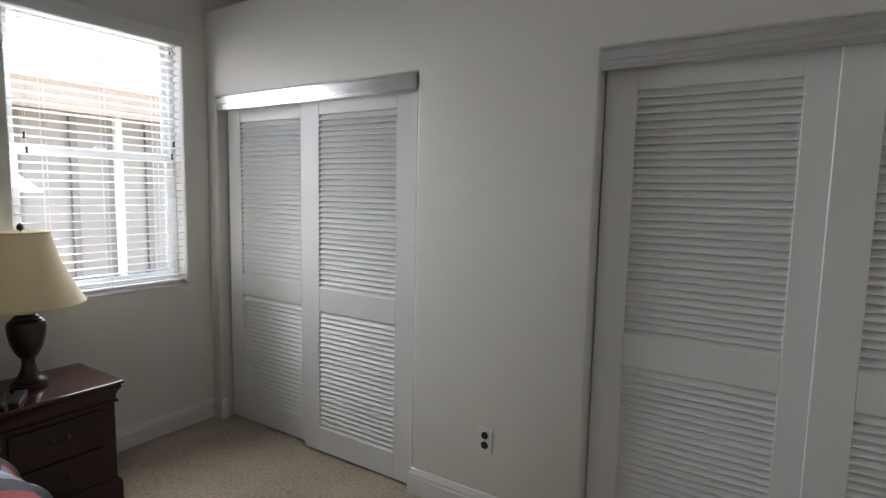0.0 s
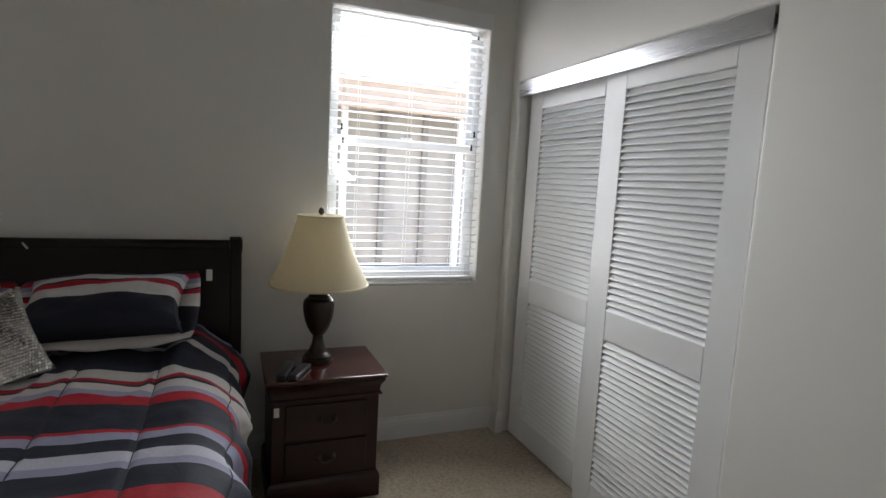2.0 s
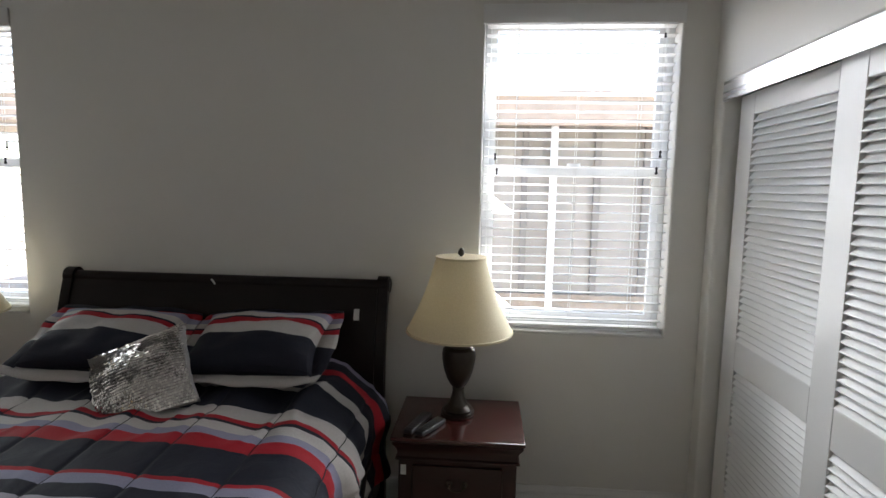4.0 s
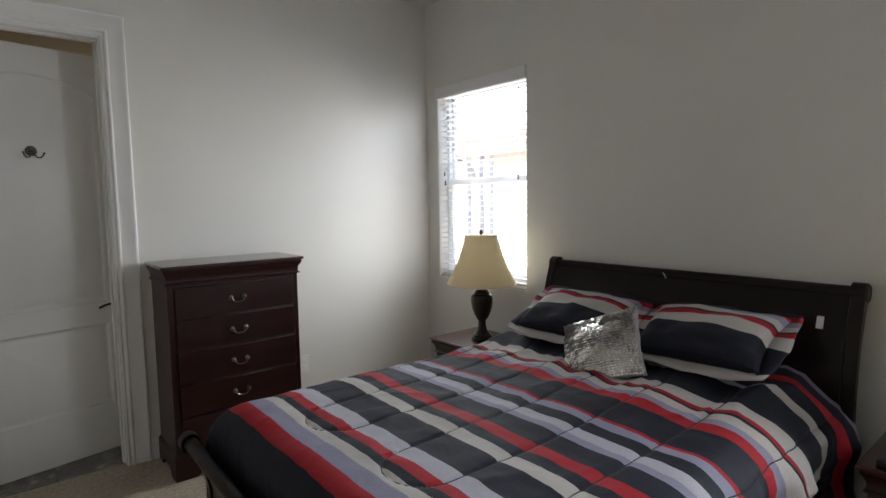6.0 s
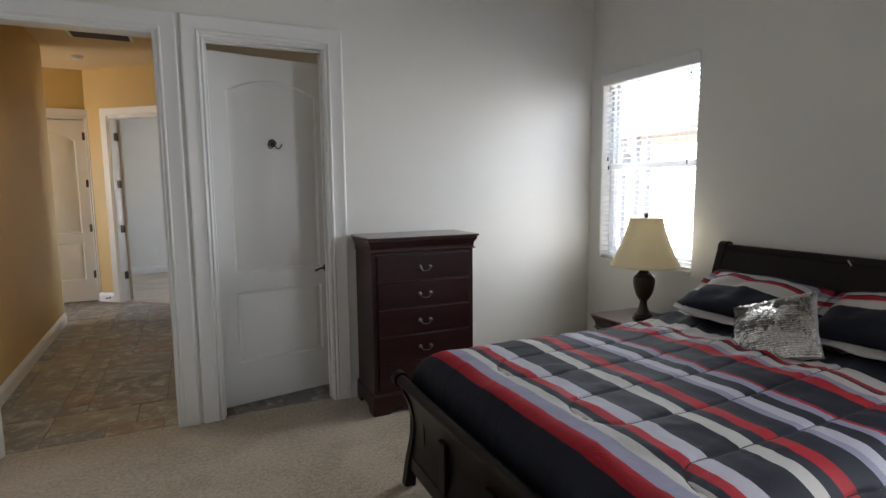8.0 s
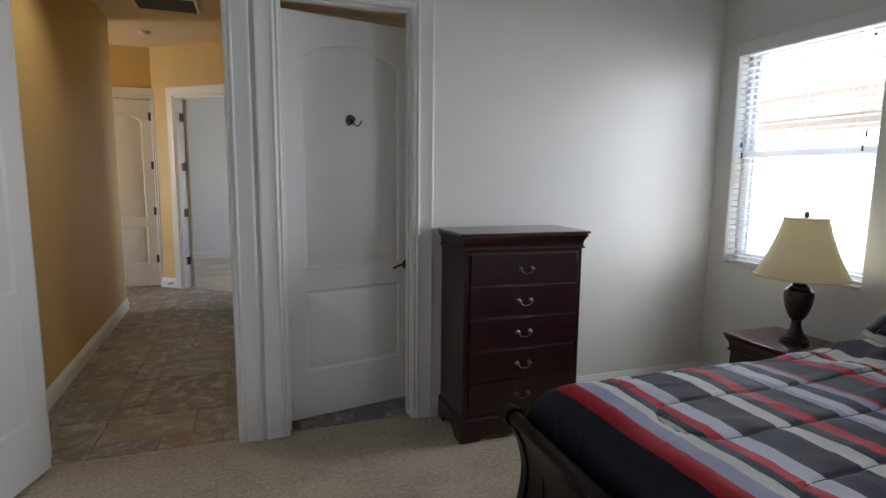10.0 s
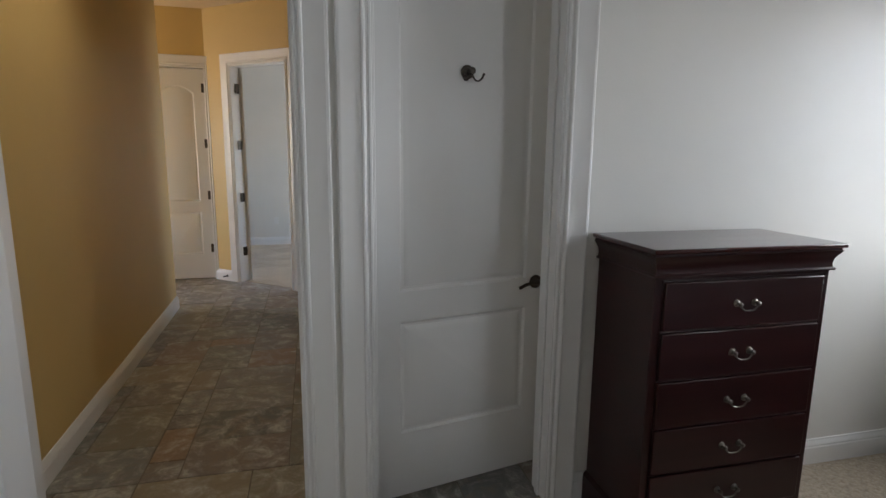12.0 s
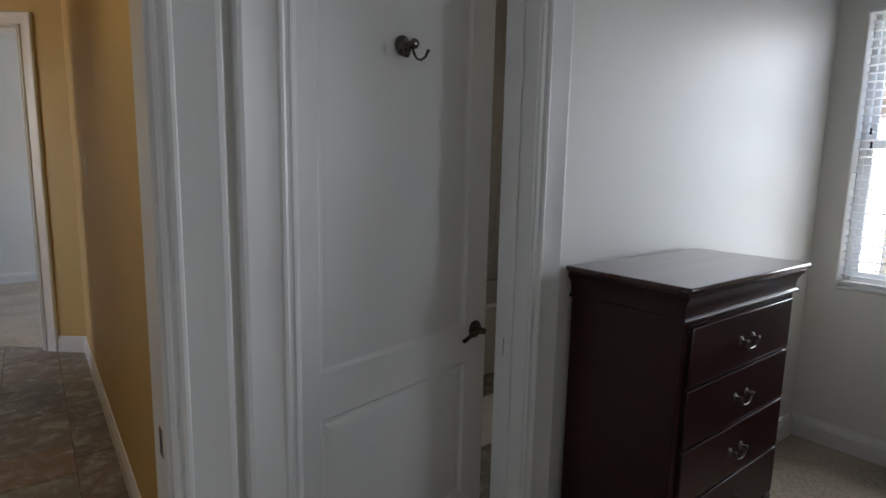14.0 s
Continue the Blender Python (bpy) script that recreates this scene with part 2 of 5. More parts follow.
def striped_cloth(name, stripes, start, length, axis):
    """Woven stripes across one object axis; stripes are (edge in metres from start, colour)."""
    mat, nodes, links, bsdf = material(name)
    place, cut = nodes.new("ShaderNodeTexCoord"), nodes.new("ShaderNodeSeparateXYZ")
    links.new(place.outputs["Object"], cut.inputs[0])
    wave = add(nodes, "ShaderNodeTexNoise", Scale=9.0, Detail=2.0)
    links.new(place.outputs["Object"], wave.inputs["Vector"])
    wob = nodes.new("ShaderNodeMath")
    wob.operation = "MULTIPLY_ADD"
    wob.inputs[1].default_value = 0.012
    links.new(wave.outputs["Fac"], wob.inputs[0])
    links.new(cut.outputs[axis], wob.inputs[2])
    where = add(nodes, "ShaderNodeMapRange")
    where.inputs["From Min"].default_value, where.inputs["From Max"].default_value = start + 0.006, start + length + 0.006
    links.new(wob.outputs[0], where.inputs["Value"])
    tone = ramp(nodes, [(max(0.0, min(1.0, at / length)), c) for at, c in stripes], constant=True)
    links.new(where.outputs["Result"], tone.inputs["Fac"])
    fade = add(nodes, "ShaderNodeTexNoise", Scale=260.0, Detail=2.0)
    links.new(place.outputs["Object"], fade.inputs["Vector"])
    light = add(nodes, "ShaderNodeMapRange")
    light.inputs["To Min"].default_value, light.inputs["To Max"].default_value = 0.78, 1.22
    links.new(fade.outputs["Fac"], light.inputs["Value"])
    mul = nodes.new("ShaderNodeVectorMath")
    mul.operation = "MULTIPLY"
    links.new(tone.outputs["Color"], mul.inputs[0])
    links.new(light.outputs["Result"], mul.inputs[1])
    links.new(mul.outputs["Vector"], bsdf.inputs["Base Color"])
    bsdf.inputs["Roughness"].default_value = 0.72
    bsdf.inputs["Sheen Weight"].default_value = 0.01
    bsdf.inputs["Specular IOR Level"].default_value = 0.3
    crease = add(nodes, "ShaderNodeTexNoise", Scale=13.0, Detail=5.0, Roughness=0.6, Distortion=1.2)
    links.new(place.outputs["Object"], crease.inputs["Vector"])
    first = add(nodes, "ShaderNodeBump", Strength=0.3, Distance=0.010)
    links.new(crease.outputs["Fac"], first.inputs["Height"])
    weave = add(nodes, "ShaderNodeBump", Strength=0.15, Distance=0.0008)
    links.new(fade.outputs["Fac"], weave.inputs["Height"])
    links.new(first.outputs["Normal"], weave.inputs["Normal"])
    links.new(weave.outputs["Normal"], bsdf.inputs["Normal"])
    return mat


def shade_material():
    mat, nodes, links, bsdf = material("cream_pleated_cloth")
    place = nodes.new("ShaderNodeTexCoord")
    thread = add(nodes, "ShaderNodeTexNoise", Scale=180.0, Detail=3.0)
    links.new(place.outputs["Object"], thread.inputs["Vector"])
    tone = ramp(nodes, [(0.3, (0.72, 0.645, 0.47)), (0.7, (0.79, 0.715, 0.54))])
    links.new(thread.outputs["Fac"], tone.inputs["Fac"])
    links.new(tone.outputs["Color"], bsdf.inputs["Base Color"])
    bsdf.inputs["Roughness"].default_value = 0.85
    glow = add(nodes, "ShaderNodeBsdfTranslucent")
    links.new(tone.outputs["Color"], glow.inputs["Color"])
    both = add(nodes, "ShaderNodeMixShader", Fac=0.35)
    links.new(bsdf.outputs[0], both.inputs[1])
    links.new(glow.outputs[0], both.inputs[2])
    links.new(both.outputs[0], nodes["Material Output"].inputs["Surface"])
    return mat


def glass_material():
    mat, nodes, links, bsdf = material("clear_glass")
    bsdf.inputs["Base Color"].default_value = (1, 1, 1, 1)
    bsdf.inputs["Transmission Weight"].default_value = 1.0
    bsdf.inputs["Roughness"].default_value = 0.0
    bsdf.inputs["IOR"].default_value = 1.02
    return mat


def blind_material():
    mat, nodes, links, bsdf = material("white_blind_slat")
    bsdf.inputs["Base Color"].default_value = (0.86, 0.86, 0.845, 1)
    bsdf.inputs["Roughness"].default_value = 0.4
    place = nodes.new("ShaderNodeTexCoord")
    fine = add(nodes, "ShaderNodeTexNoise", Scale=60.0, Detail=3.0)
    links.new(place.outputs["Object"], fine.inputs["Vector"])
    relief = add(nodes, "ShaderNodeBump", Strength=0.05, Distance=0.0005)
    links.new(fine.outputs["Fac"], relief.inputs["Height"])
    links.new(relief.outputs["Normal"], bsdf.inputs["Normal"])
    glow = add(nodes, "ShaderNodeBsdfTranslucent", Color=(0.8, 0.8, 0.79, 1))
    both = add(nodes, "ShaderNodeMixShader", Fac=0.22)
    links.new(bsdf.outputs[0], both.inputs[1])
    links.new(glow.outputs[0], both.inputs[2])
    links.new(both.outputs[0], nodes["Material Output"].inputs["Surface"])
    return mat


def sequin_material():
    mat, nodes, links, bsdf = material("silver_sequins")
    geo = nodes.new("ShaderNodeNewGeometry")
    tone = ramp(nodes, [(0.0, (0.60, 0.59, 0.57)), (1.0, (0.94, 0.92, 0.89))])
    links.new(geo.outputs["Random Per Island"], tone.inputs["Fac"])
    links.new(tone.outputs["Color"], bsdf.inputs["Base Color"])
    bsdf.inputs["Metallic"].default_value = 1.0
    bsdf.inputs["Roughness"].default_value = 0.2
    return mat


CARPET, SLATE, SHADE, GLASS, BLIND, SEQUIN = carpet_material(), slate_material(), shade_material(), glass_material(), blind_material(), sequin_material()

# ---------------------------------------------------------------- building helpers


def box(bm, x0, x1, y0, y1, z0, z1):
    v = [bm.verts.new((x, y, z)) for x in (x0, x1) for y in (y0, y1) for z in (z0, z1)]
    return [bm.faces.new([v[i] for i in q]) for q in ((0, 1, 3, 2), (4, 6, 7, 5), (0, 4, 5, 1), (2, 3, 7, 6), (0, 2, 6, 4), (1, 5, 7, 3))]


def rounded_box(x0, x1, y0, y1, z0, z1, r=0.004, steps=2):
    bm = bmesh.new()
    box(bm, x0, x1, y0, y1, z0, z1)
    soften(bm, r, steps)
    return bm


def soften(bm, r, steps=2):
    bmesh.ops.recalc_face_normals(bm, faces=bm.faces)
    edges = [e for e in bm.edges if len(e.link_faces) == 2 and e.calc_face_angle(0) > 0.5]
    bmesh.ops.bevel(bm, geom=edges, offset=r, segments=steps, profile=0.5, affect="EDGES", clamp_overlap=True)
    return bm


def part(name, bm, mat, parent=None, label="", smooth=True):
    """One mesh object out of a bmesh, under a thing or a part."""
    bmesh.ops.recalc_face_normals(bm, faces=bm.faces)
    mesh = bpy.data.meshes.new(name)
    bm.to_mesh(mesh)
    bm.free()
    mesh.materials.append(mat)
    if smooth:
        mesh.polygons.foreach_set("use_smooth", [True] * len(mesh.polygons))
        mesh.set_sharp_from_angle(angle=radians(21))
    ob = new(name, mesh)
    ob.parent = parent
    if label:
        ob["label"] = label
    return ob


def shared(name, mesh, parent, m):
    ob = new(name, mesh)
    ob.parent = parent
    ob.matrix_basis = m
    return ob


def thing(name, m, label, category, group="", kind=""):
    ob = new(name)
    ob.empty_display_size = 0.1
    ob.matrix_basis = m
    return tagged(ob, label, category, group, kind)


def structure(ob, label, category):
    return tagged(ob, label, category, kind="structure")


def prism(bm, outline, axis, a, b):
    """Extrudes a closed 2D outline along an axis (0: outline in y,z; 1: in x,z; 2: in x,y)."""
    def at(p, w):
        return (w, *p) if axis == 0 else (p[0], w, p[1]) if axis == 1 else (*p, w)
    lo, hi = [bm.verts.new(at(p, a)) for p in outline], [bm.verts.new(at(p, b)) for p in outline]
    n = len(outline)
    for i in range(n):
        bm.faces.new((lo[i], lo[(i + 1) % n], hi[(i + 1) % n], hi[i]))
    bm.faces.new(lo[::-1])
    bm.faces.new(hi)
    return bm


def lathe(bm, profile, n=28, cx=0.0, cy=0.0):
    rings = [[bm.verts.new((cx + r * math.cos(2 * math.pi * k / n), cy + r * math.sin(2 * math.pi * k / n), z)) for k in range(n)] for r, z in profile]
    for a, b in zip(rings, rings[1:]):
        for k in range(n):
            bm.faces.new((a[k], a[(k + 1) % n], b[(k + 1) % n], b[k]))
    if profile[0][0] > 1e-4:
        bm.faces.new(rings[0][::-1])
    if profile[-1][0] > 1e-4:
        bm.faces.new(rings[-1])
    return bm


def tube(bm, points, r, n=8):
    rings, side = [], None
    pts = [Vector(p) for p in points]
    for i, p in enumerate(pts):
        way = (pts[min(i + 1, len(pts) - 1)] - pts[max(i - 1, 0)]).normalized()
        side = way.orthogonal().normalized() if side is None else (side - way * side.dot(way)).normalized()
        up = way.cross(side)
        rings.append([bm.verts.new(p + r * (math.cos(2 * math.pi * k / n) * side + math.sin(2 * math.pi * k / n) * up)) for k in range(n)])
    for a, b in zip(rings, rings[1:]):
        for k in range(n):
            bm.faces.new((a[k], a[(k + 1) % n], b[(k + 1) % n], b[k]))
    bm.faces.new(rings[0][::-1])
    bm.faces.new(rings[-1])
    return bm


def panel_wall(name, axis, at, depth, u0, u1, z0, z1, holes, mat, label, bevel=0.012, ends=()):
    """A wall slab across an axis (0: x = at, runs along y; 1: y = at, runs along x) with openings (u0, u1, z0, z1) cut through it."""
    us = sorted({u0, u1, *ends, *(h[0] for h in holes), *(h[1] for h in holes)})
    zs = sorted({z0, z1, *(h[2] for h in holes), *(h[3] for h in holes)})
    us, zs = [u for u in us if u0 <= u <= u1], [z for z in zs if z0 <= z <= z1]

    def solid(i, j):
        if not (0 <= i < len(us) - 1 and 0 <= j < len(zs) - 1):
            return False
        u, z = (us[i] + us[i + 1]) / 2, (zs[j] + zs[j + 1]) / 2
        return not any(h[0] < u < h[1] and h[2] < z < h[3] for h in holes)

    bm, made = bmesh.new(), {}

    def vert(i, j, k):
        if (i, j, k) not in made:
            w = at + k * depth
            made[i, j, k] = bm.verts.new((w, us[i], zs[j]) if axis == 0 else (us[i], w, zs[j]))
        return made[i, j, k]

    for i in range(len(us) - 1):
        for j in range(len(zs) - 1):
            if not solid(i, j):
                continue
            for k in (0, 1):
                bm.faces.new([vert(i, j, k), vert(i + 1, j, k), vert(i + 1, j + 1, k), vert(i, j + 1, k)])
            for di, dj, a, b in ((-1, 0, (0, 0), (0, 1)), (1, 0, (1, 0), (1, 1)), (0, -1, (0, 0), (1, 0)), (0, 1, (0, 1), (1, 1))):
                if not solid(i + di, j + dj):
                    p, q = (i + a[0], j + a[1]), (i + b[0], j + b[1])
                    bm.faces.new([vert(*p, 0), vert(*q, 0), vert(*q, 1), vert(*p, 1)])
    bmesh.ops.recalc_face_normals(bm, faces=bm.faces)
    if bevel:
        def inside(v):
            u, z = (v.co.y, v.co.z) if axis == 0 else (v.co.x, v.co.z)
            return u0 + 0.001 < u < u1 - 0.001 and z < z1 - 0.001
        edges = [e for e in bm.edges if len(e.link_faces) == 2 and e.calc_face_angle(0) > 1.0 and all(inside(v) for v in e.verts)
                 and abs((e.verts[0].co - e.verts[1].co)[axis]) < 1e-4]
        bmesh.ops.bevel(bm, geom=edges, offset=bevel, segments=3, profile=0.5, affect="EDGES", clamp_overlap=True)
    return structure(part(name, bm, mat), label, "wall")


def slab(name, x0, x1, y0, y1, z0, z1, mat, label, category):
    bm = bmesh.new()
    box(bm, x0, x1, y0, y1, z0, z1)
    return structure(part(name, bm, mat), label, category)


def swept(bm, profile, corners, closed=False):
    """Sweeps a profile of (out, proud) along a mitred line. corners: (point, out direction scaled for the mitre, proud direction)."""
    rows = [[bm.verts.new(Vector(p) + Vector(o) * a + Vector(q) * b) for a, b in profile] for p, o, q in corners]
    n = len(profile)
    pairs = list(zip(rows, rows[1:]))
    for r, s in pairs:
        for k in range(n):
            bm.faces.new((r[k], r[(k + 1) % n], s[(k + 1) % n], s[k]))
    bm.faces.new(rows[0][::-1])
    bm.faces.new(rows[-1])
    return bm


CASING = [(0.0, 0.0), (0.0, 0.008), (0.003, 0.012), (0.010, 0.013), (0.014, 0.008), (0.020, 0.008), (0.024, 0.017), (0.030, 0.021), (0.036, 0.020), (0.040, 0.013),
          (0.060, 0.015), (0.095, 0.019), (0.110, 0.023), (0.119, 0.022), (0.124, 0.016), (0.124, 0.0)]
BASE = [(0.0, 0.0), (0.016, 0.0), (0.016, 0.085), (0.013, 0.092), (0.014, 0.098), (0.011, 0.108), (0.006, 0.118), (0.005, 0.126), (0.0, 0.128)]


def casing(a, b, top, along, proud, base, parent, z0=0.0):
    """Door casing round an opening from a to b along a level direction."""
    along, proud, base, up = Vector(along), Vector(proud), Vector(base), Vector((0, 0, 1))
    bm = bmesh.new()
    g = 0.006
    corners = [(base + along * (a - g) + up * z0, -along, proud), (base + along * (a - g) + up * (top + g), -along + up, proud),
               (base + along * (b + g) + up * (top + g), along + up, proud), (base + along * (b + g) + up * z0, along, proud)]
    swept(bm, CASING, corners)
    return part("casing", bm, TRIM, parent)


def baseboard(line, side=1):
    """Skirting along a line of floor points; side: which hand it stands proud to."""
    bm = bmesh.new()
    pts, corners = [Vector((*p, 0)) for p in line], []
    for i, p in enumerate(pts):
        ways = [(pts[j + 1] - pts[j]).normalized() for j in (i - 1, i) if 0 <= j < len(pts) - 1]
        outs = [Vector((-w.y, w.x, 0)) * side for w in ways]
        o = outs[0] if len(outs) == 1 else (outs[0] + outs[1]) / (1 + outs[0].dot(outs[1]))
        corners.append((p, o, Vector((0, 0, 1))))
    swept(bm, BASE, corners)
    return structure(part("baseboard", bm, TRIM), "white painted moulded wooden baseboard along the wall", "baseboard")


def jamb(a, b, top, depth, along, inward, base, parent):
    """The lining boards of a doorway, with a stop."""
    along, inward, base, up = Vector(along), Vector(inward), Vector(base), Vector((0, 0, 1))
    turn = Matrix((along, inward, up)).transposed().to_4x4()
    m = Matrix.Translation(base) @ turn
    for x0, x1, z0, z1 in ((a - 0.02, a, 0, top), (b, b + 0.02, 0, top), (a - 0.02, b + 0.02, top, top + 0.02)):
        bm = rounded_box(x0, x1, -0.004, depth + 0.004, z0, z1, 0.002, 1)
        bm.transform(m)
        part("jamb", bm, TRIM, parent)


def arched_outline(x0, x1, z0, z1, rise, inset, n=14):
    """A panel's outline: square below, a shallow arch above."""
    a, b, c, d = x0 + inset, x1 - inset, z0 + inset, z1 - inset
    pts = [(a, c), (b, c)]
    for k in range(n + 1):
        u = 1 - 2 * k / n
        pts.append(((a + b) / 2 + u * (b - a) / 2, d + rise * (1 - u * u)))
    return pts


def door_leaf(w, h, panels, parent, name="door_leaf", t=0.035):
    """A moulded two-panel door: x from 0 to w, y from -t (back) to 0 (face), sunk panels with raised fields on both faces."""
    bm = bmesh.new()
    for y, sign in ((0.0, 1), (-t, -1)):
        outer = [bm.verts.new((x, y, z)) for x, z in ((0, 0), (w, 0), (w, h), (0, h))]
        edges = [bm.edges.new((outer[i], outer[(i + 1) % 4])) for i in range(4)]
        for x0, x1, z0, z1, rise in panels:
            loops = []
            for inset, deep in ((0.0, 0.0), (0.010, 0.009), (0.020, 0.010), (0.046, 0.002)):
                loops.append([bm.verts.new((x, y - sign * deep, z)) for x, z in arched_outline(x0, x1, z0, z1, rise, inset)])
            n = len(loops[0])
            edges += [bm.edges.new((loops[0][i], loops[0][(i + 1) % n])) for i in range(n)]
            for p, q in zip(loops, loops[1:]):
                for i in range(n):
                    bm.faces.new((p[i], p[(i + 1) % n], q[(i + 1) % n], q[i]))
            bm.faces.new(loops[-1])
        bmesh.ops.triangle_fill(bm, use_beauty=True, use_dissolve=False, edges=edges)
    ends = [(0, 0, 0, h), (w, 0, w, h), (0, h, w, h), (0, 0, w, 0)]
    for xa, za, xb, zb in ends:
        bm.faces.new([bm.verts.new(p) for p in ((xa, 0, za), (xb, 0, zb), (xb, -t, zb), (xa, -t, za))])
    bmesh.ops.remove_doubles(bm, verts=bm.verts, dist=0.0004)
    return part(name, bm, DOOR, parent)


def lever_handle(parent, x, z, way, y=0.0, name="door_handle"):
    """A curved lever on a round rose; way is +1 or -1 along x."""
    bm = bmesh.new()
    lathe(bm, [(0.031, 0.0), (0.031, 0.006), (0.026, 0.011), (0.012, 0.014), (0.011, 0.045), (0.0001, 0.047)], 20)
    bm.transform(Matrix.Rotation(radians(-90), 4, "X"))
    tube(bm, [(0.0, 0.042, 0), (way * 0.02, 0.046, 0.003), (way * 0.05, 0.047, 0.006), (way * 0.08, 0.046, 0.001), (way * 0.10, 0.045, -0.008), (way * 0.112, 0.043, -0.012)], 0.0075, 8)
    bm.transform(Matrix.Translation((x, y, z)))
    return part(name, bm, BRONZE, parent, "dark bronze lever handle on a round rose")


def hinge(parent, p, name="hinge"):
    bm = bmesh.new()
    lathe(bm, [(0.008, -0.05), (0.008, 0.05)], 10)
    box(bm, -0.03, 0.03, -0.003, 0.003, -0.05, 0.05)
    bm.transform(p)
    return part(name, bm, BRONZE, parent, "dark bronze butt hinge", smooth=False)


# ---------------------------------------------------------------- the shell
XW, YN, YS, XE, TOP = -2.80, 2.278, -2.11, 1.95, 3.05
W1, W2 = (1.255, 2.118), (-1.972, -1.048)
SILL, HEAD = 0.893, 2.385

panel_wall("wall_west", 0, XW, -0.17, YS - 0.13, 2.95, 0, TOP, [(*W1, SILL, HEAD), (*W2, SILL, HEAD)], WALL, "white textured drywall outer wall with two windows", 0.014)
panel_wall("wall_closet", 1, YN, 0.115, XW, XE, 0, 2.552, [(-2.715, -1.203, -0.01, 2.040), (-0.355, 1.157, -0.01, 2.040)], WALL, "white drywall wall with two closet openings", 0.016)
panel_wall("wall_north", 1, 2.95, 0.12, XW - 0.17, XE + 0.12, 0, TOP, [], WALL, "white drywall wall behind the closets", 0)
panel_wall("wall_south", 1, YS, -0.13, XW, XE, 0, TOP, [(-0.557, 0.202, -0.01, 2.44), (0.442, 1.405, -0.01, 2.44)], WALL, "white textured drywall wall with two doorways", 0)
panel_wall("wall_east", 0, XE, 0.12, YS - 0.13, 2.95, 0, TOP, [], WALL, "plain white drywall wall", 0)
slab("closet_ledge", XW, XE, YN + 0.115, 2.95, 2.42, 2.552, WALL, "white drywall ledge over the closets", "ledge")
slab("closet_divider", -0.83, -0.73, YN + 0.115, 2.95, 0, 2.42, WALL, "white drywall partition between the closets", "wall")
slab("floor", XW, XE, YS - 0.04, 2.95, -0.15, 0.0, CARPET, "beige cut-pile carpet over the bedroom floor", "floor")
slab("ceiling", XW - 0.17, XE + 0.12, YS - 0.13, 3.07, TOP, TOP + 0.15, CEILING, "white textured drywall ceiling", "ceiling")
# unseen slab that keeps the sun out; its overhang sets the windows' sky light
slab("roof", -3.25, 6.0, -11.0, 3.8, 3.25, 3.45, ROOF, "unseen flat clay-coloured slab added over the house to block the sun", "roof")

# skirting of the bedroom
baseboard([(-1.203, YN + 0.03), (-1.203, YN), (-0.355, YN), (-0.355, YN + 0.03)], -1)
baseboard([(-2.715, YN + 0.03), (-2.715, YN), (XW, YN), (XW, YS), (-0.668, YS)], 1)
baseboard([(1.157, YN), (XE, YN), (XE, YS), (1.516, YS)], -1)

# ---------------------------------------------------------------- windows and blinds


def window(name, y0, y1, label):
    win = structure(new(name), label, "window")
    xo, xi = XW - 0.155, XW - 0.095
    f = 0.030
    for y, yy, z, zz in ((y0, y0 + f, SILL + 0.012, HEAD), (y1 - f, y1, SILL + 0.012, HEAD), (y0 + f, y1 - f, HEAD - f, HEAD), (y0 + f, y1 - f, SILL + 0.012, SILL + 0.012 + f)):
        part("window_frame", rounded_box(xo, xi, y, yy, z, zz, 0.004, 1), VINYL, win)
    mid = 1.655
    a, b, s, rail = y0 + f, y1 - f, 0.028, 0.040
    for x0, x1, z0, z1 in ((xo + 0.004, xo + 0.03, mid - 0.02, HEAD - f), (xi - 0.028, xi - 0.002, SILL + 0.012 + f, mid + 0.025)):
        bm = bmesh.new()
        box(bm, x0, x1, a, a + s, z0, z1)
        box(bm, x0, x1, b - s, b, z0, z1)
        box(bm, x0, x1, a + s, b - s, z0, z0 + rail)
        box(bm, x0, x1, a + s, b - s, z1 - rail, z1)
        sash = part("sash", bm, VINYL, win, smooth=False)
        bm = bmesh.new()
        box(bm, (x0 + x1) / 2 - 0.003, (x0 + x1) / 2 + 0.003, a + s, b - s, z0 + rail, z1 - rail)
        pane = part("pane", bm, GLASS, sash, "clear glass pane", smooth=False)
        pane.visible_shadow = False
    part("sash_lock", rounded_box(xi - 0.004, xi + 0.018, (a + b) / 2 - 0.03, (a + b) / 2 + 0.03, mid + 0.025, mid + 0.04, 0.003, 1), VINYL, win)
    bm = rounded_box(XW - 0.165, XW + 0.012, y0 + 0.002, y1 - 0.002, SILL - 0.002, SILL + 0.012, 0.005, 2)
    part("window_sill", bm, TRIM, win)


def slat_mesh(length):
    bm = bmesh.new()
    n, w, t = 6, 0.050, 0.0024
    up = [(-w / 2 + w * k / n, 0.0035 * (1 - (2 * k / n - 1) ** 2)) for k in range(n + 1)]
    outline = [(x, z + t / 2) for x, z in up] + [(x, z - t / 2) for x, z in up[::-1]]
    prism(bm, outline, 1, -length / 2, length / 2)
    bmesh.ops.recalc_face_normals(bm, faces=bm.faces)
    mesh = bpy.data.meshes.new("slat")
    bm.to_mesh(mesh)
    bm.free()
    mesh.materials.append(BLIND)
    mesh.polygons.foreach_set("use_smooth", [True] * len(mesh.polygons))
    mesh.set_sharp_from_angle(angle=radians(40))
    return mesh


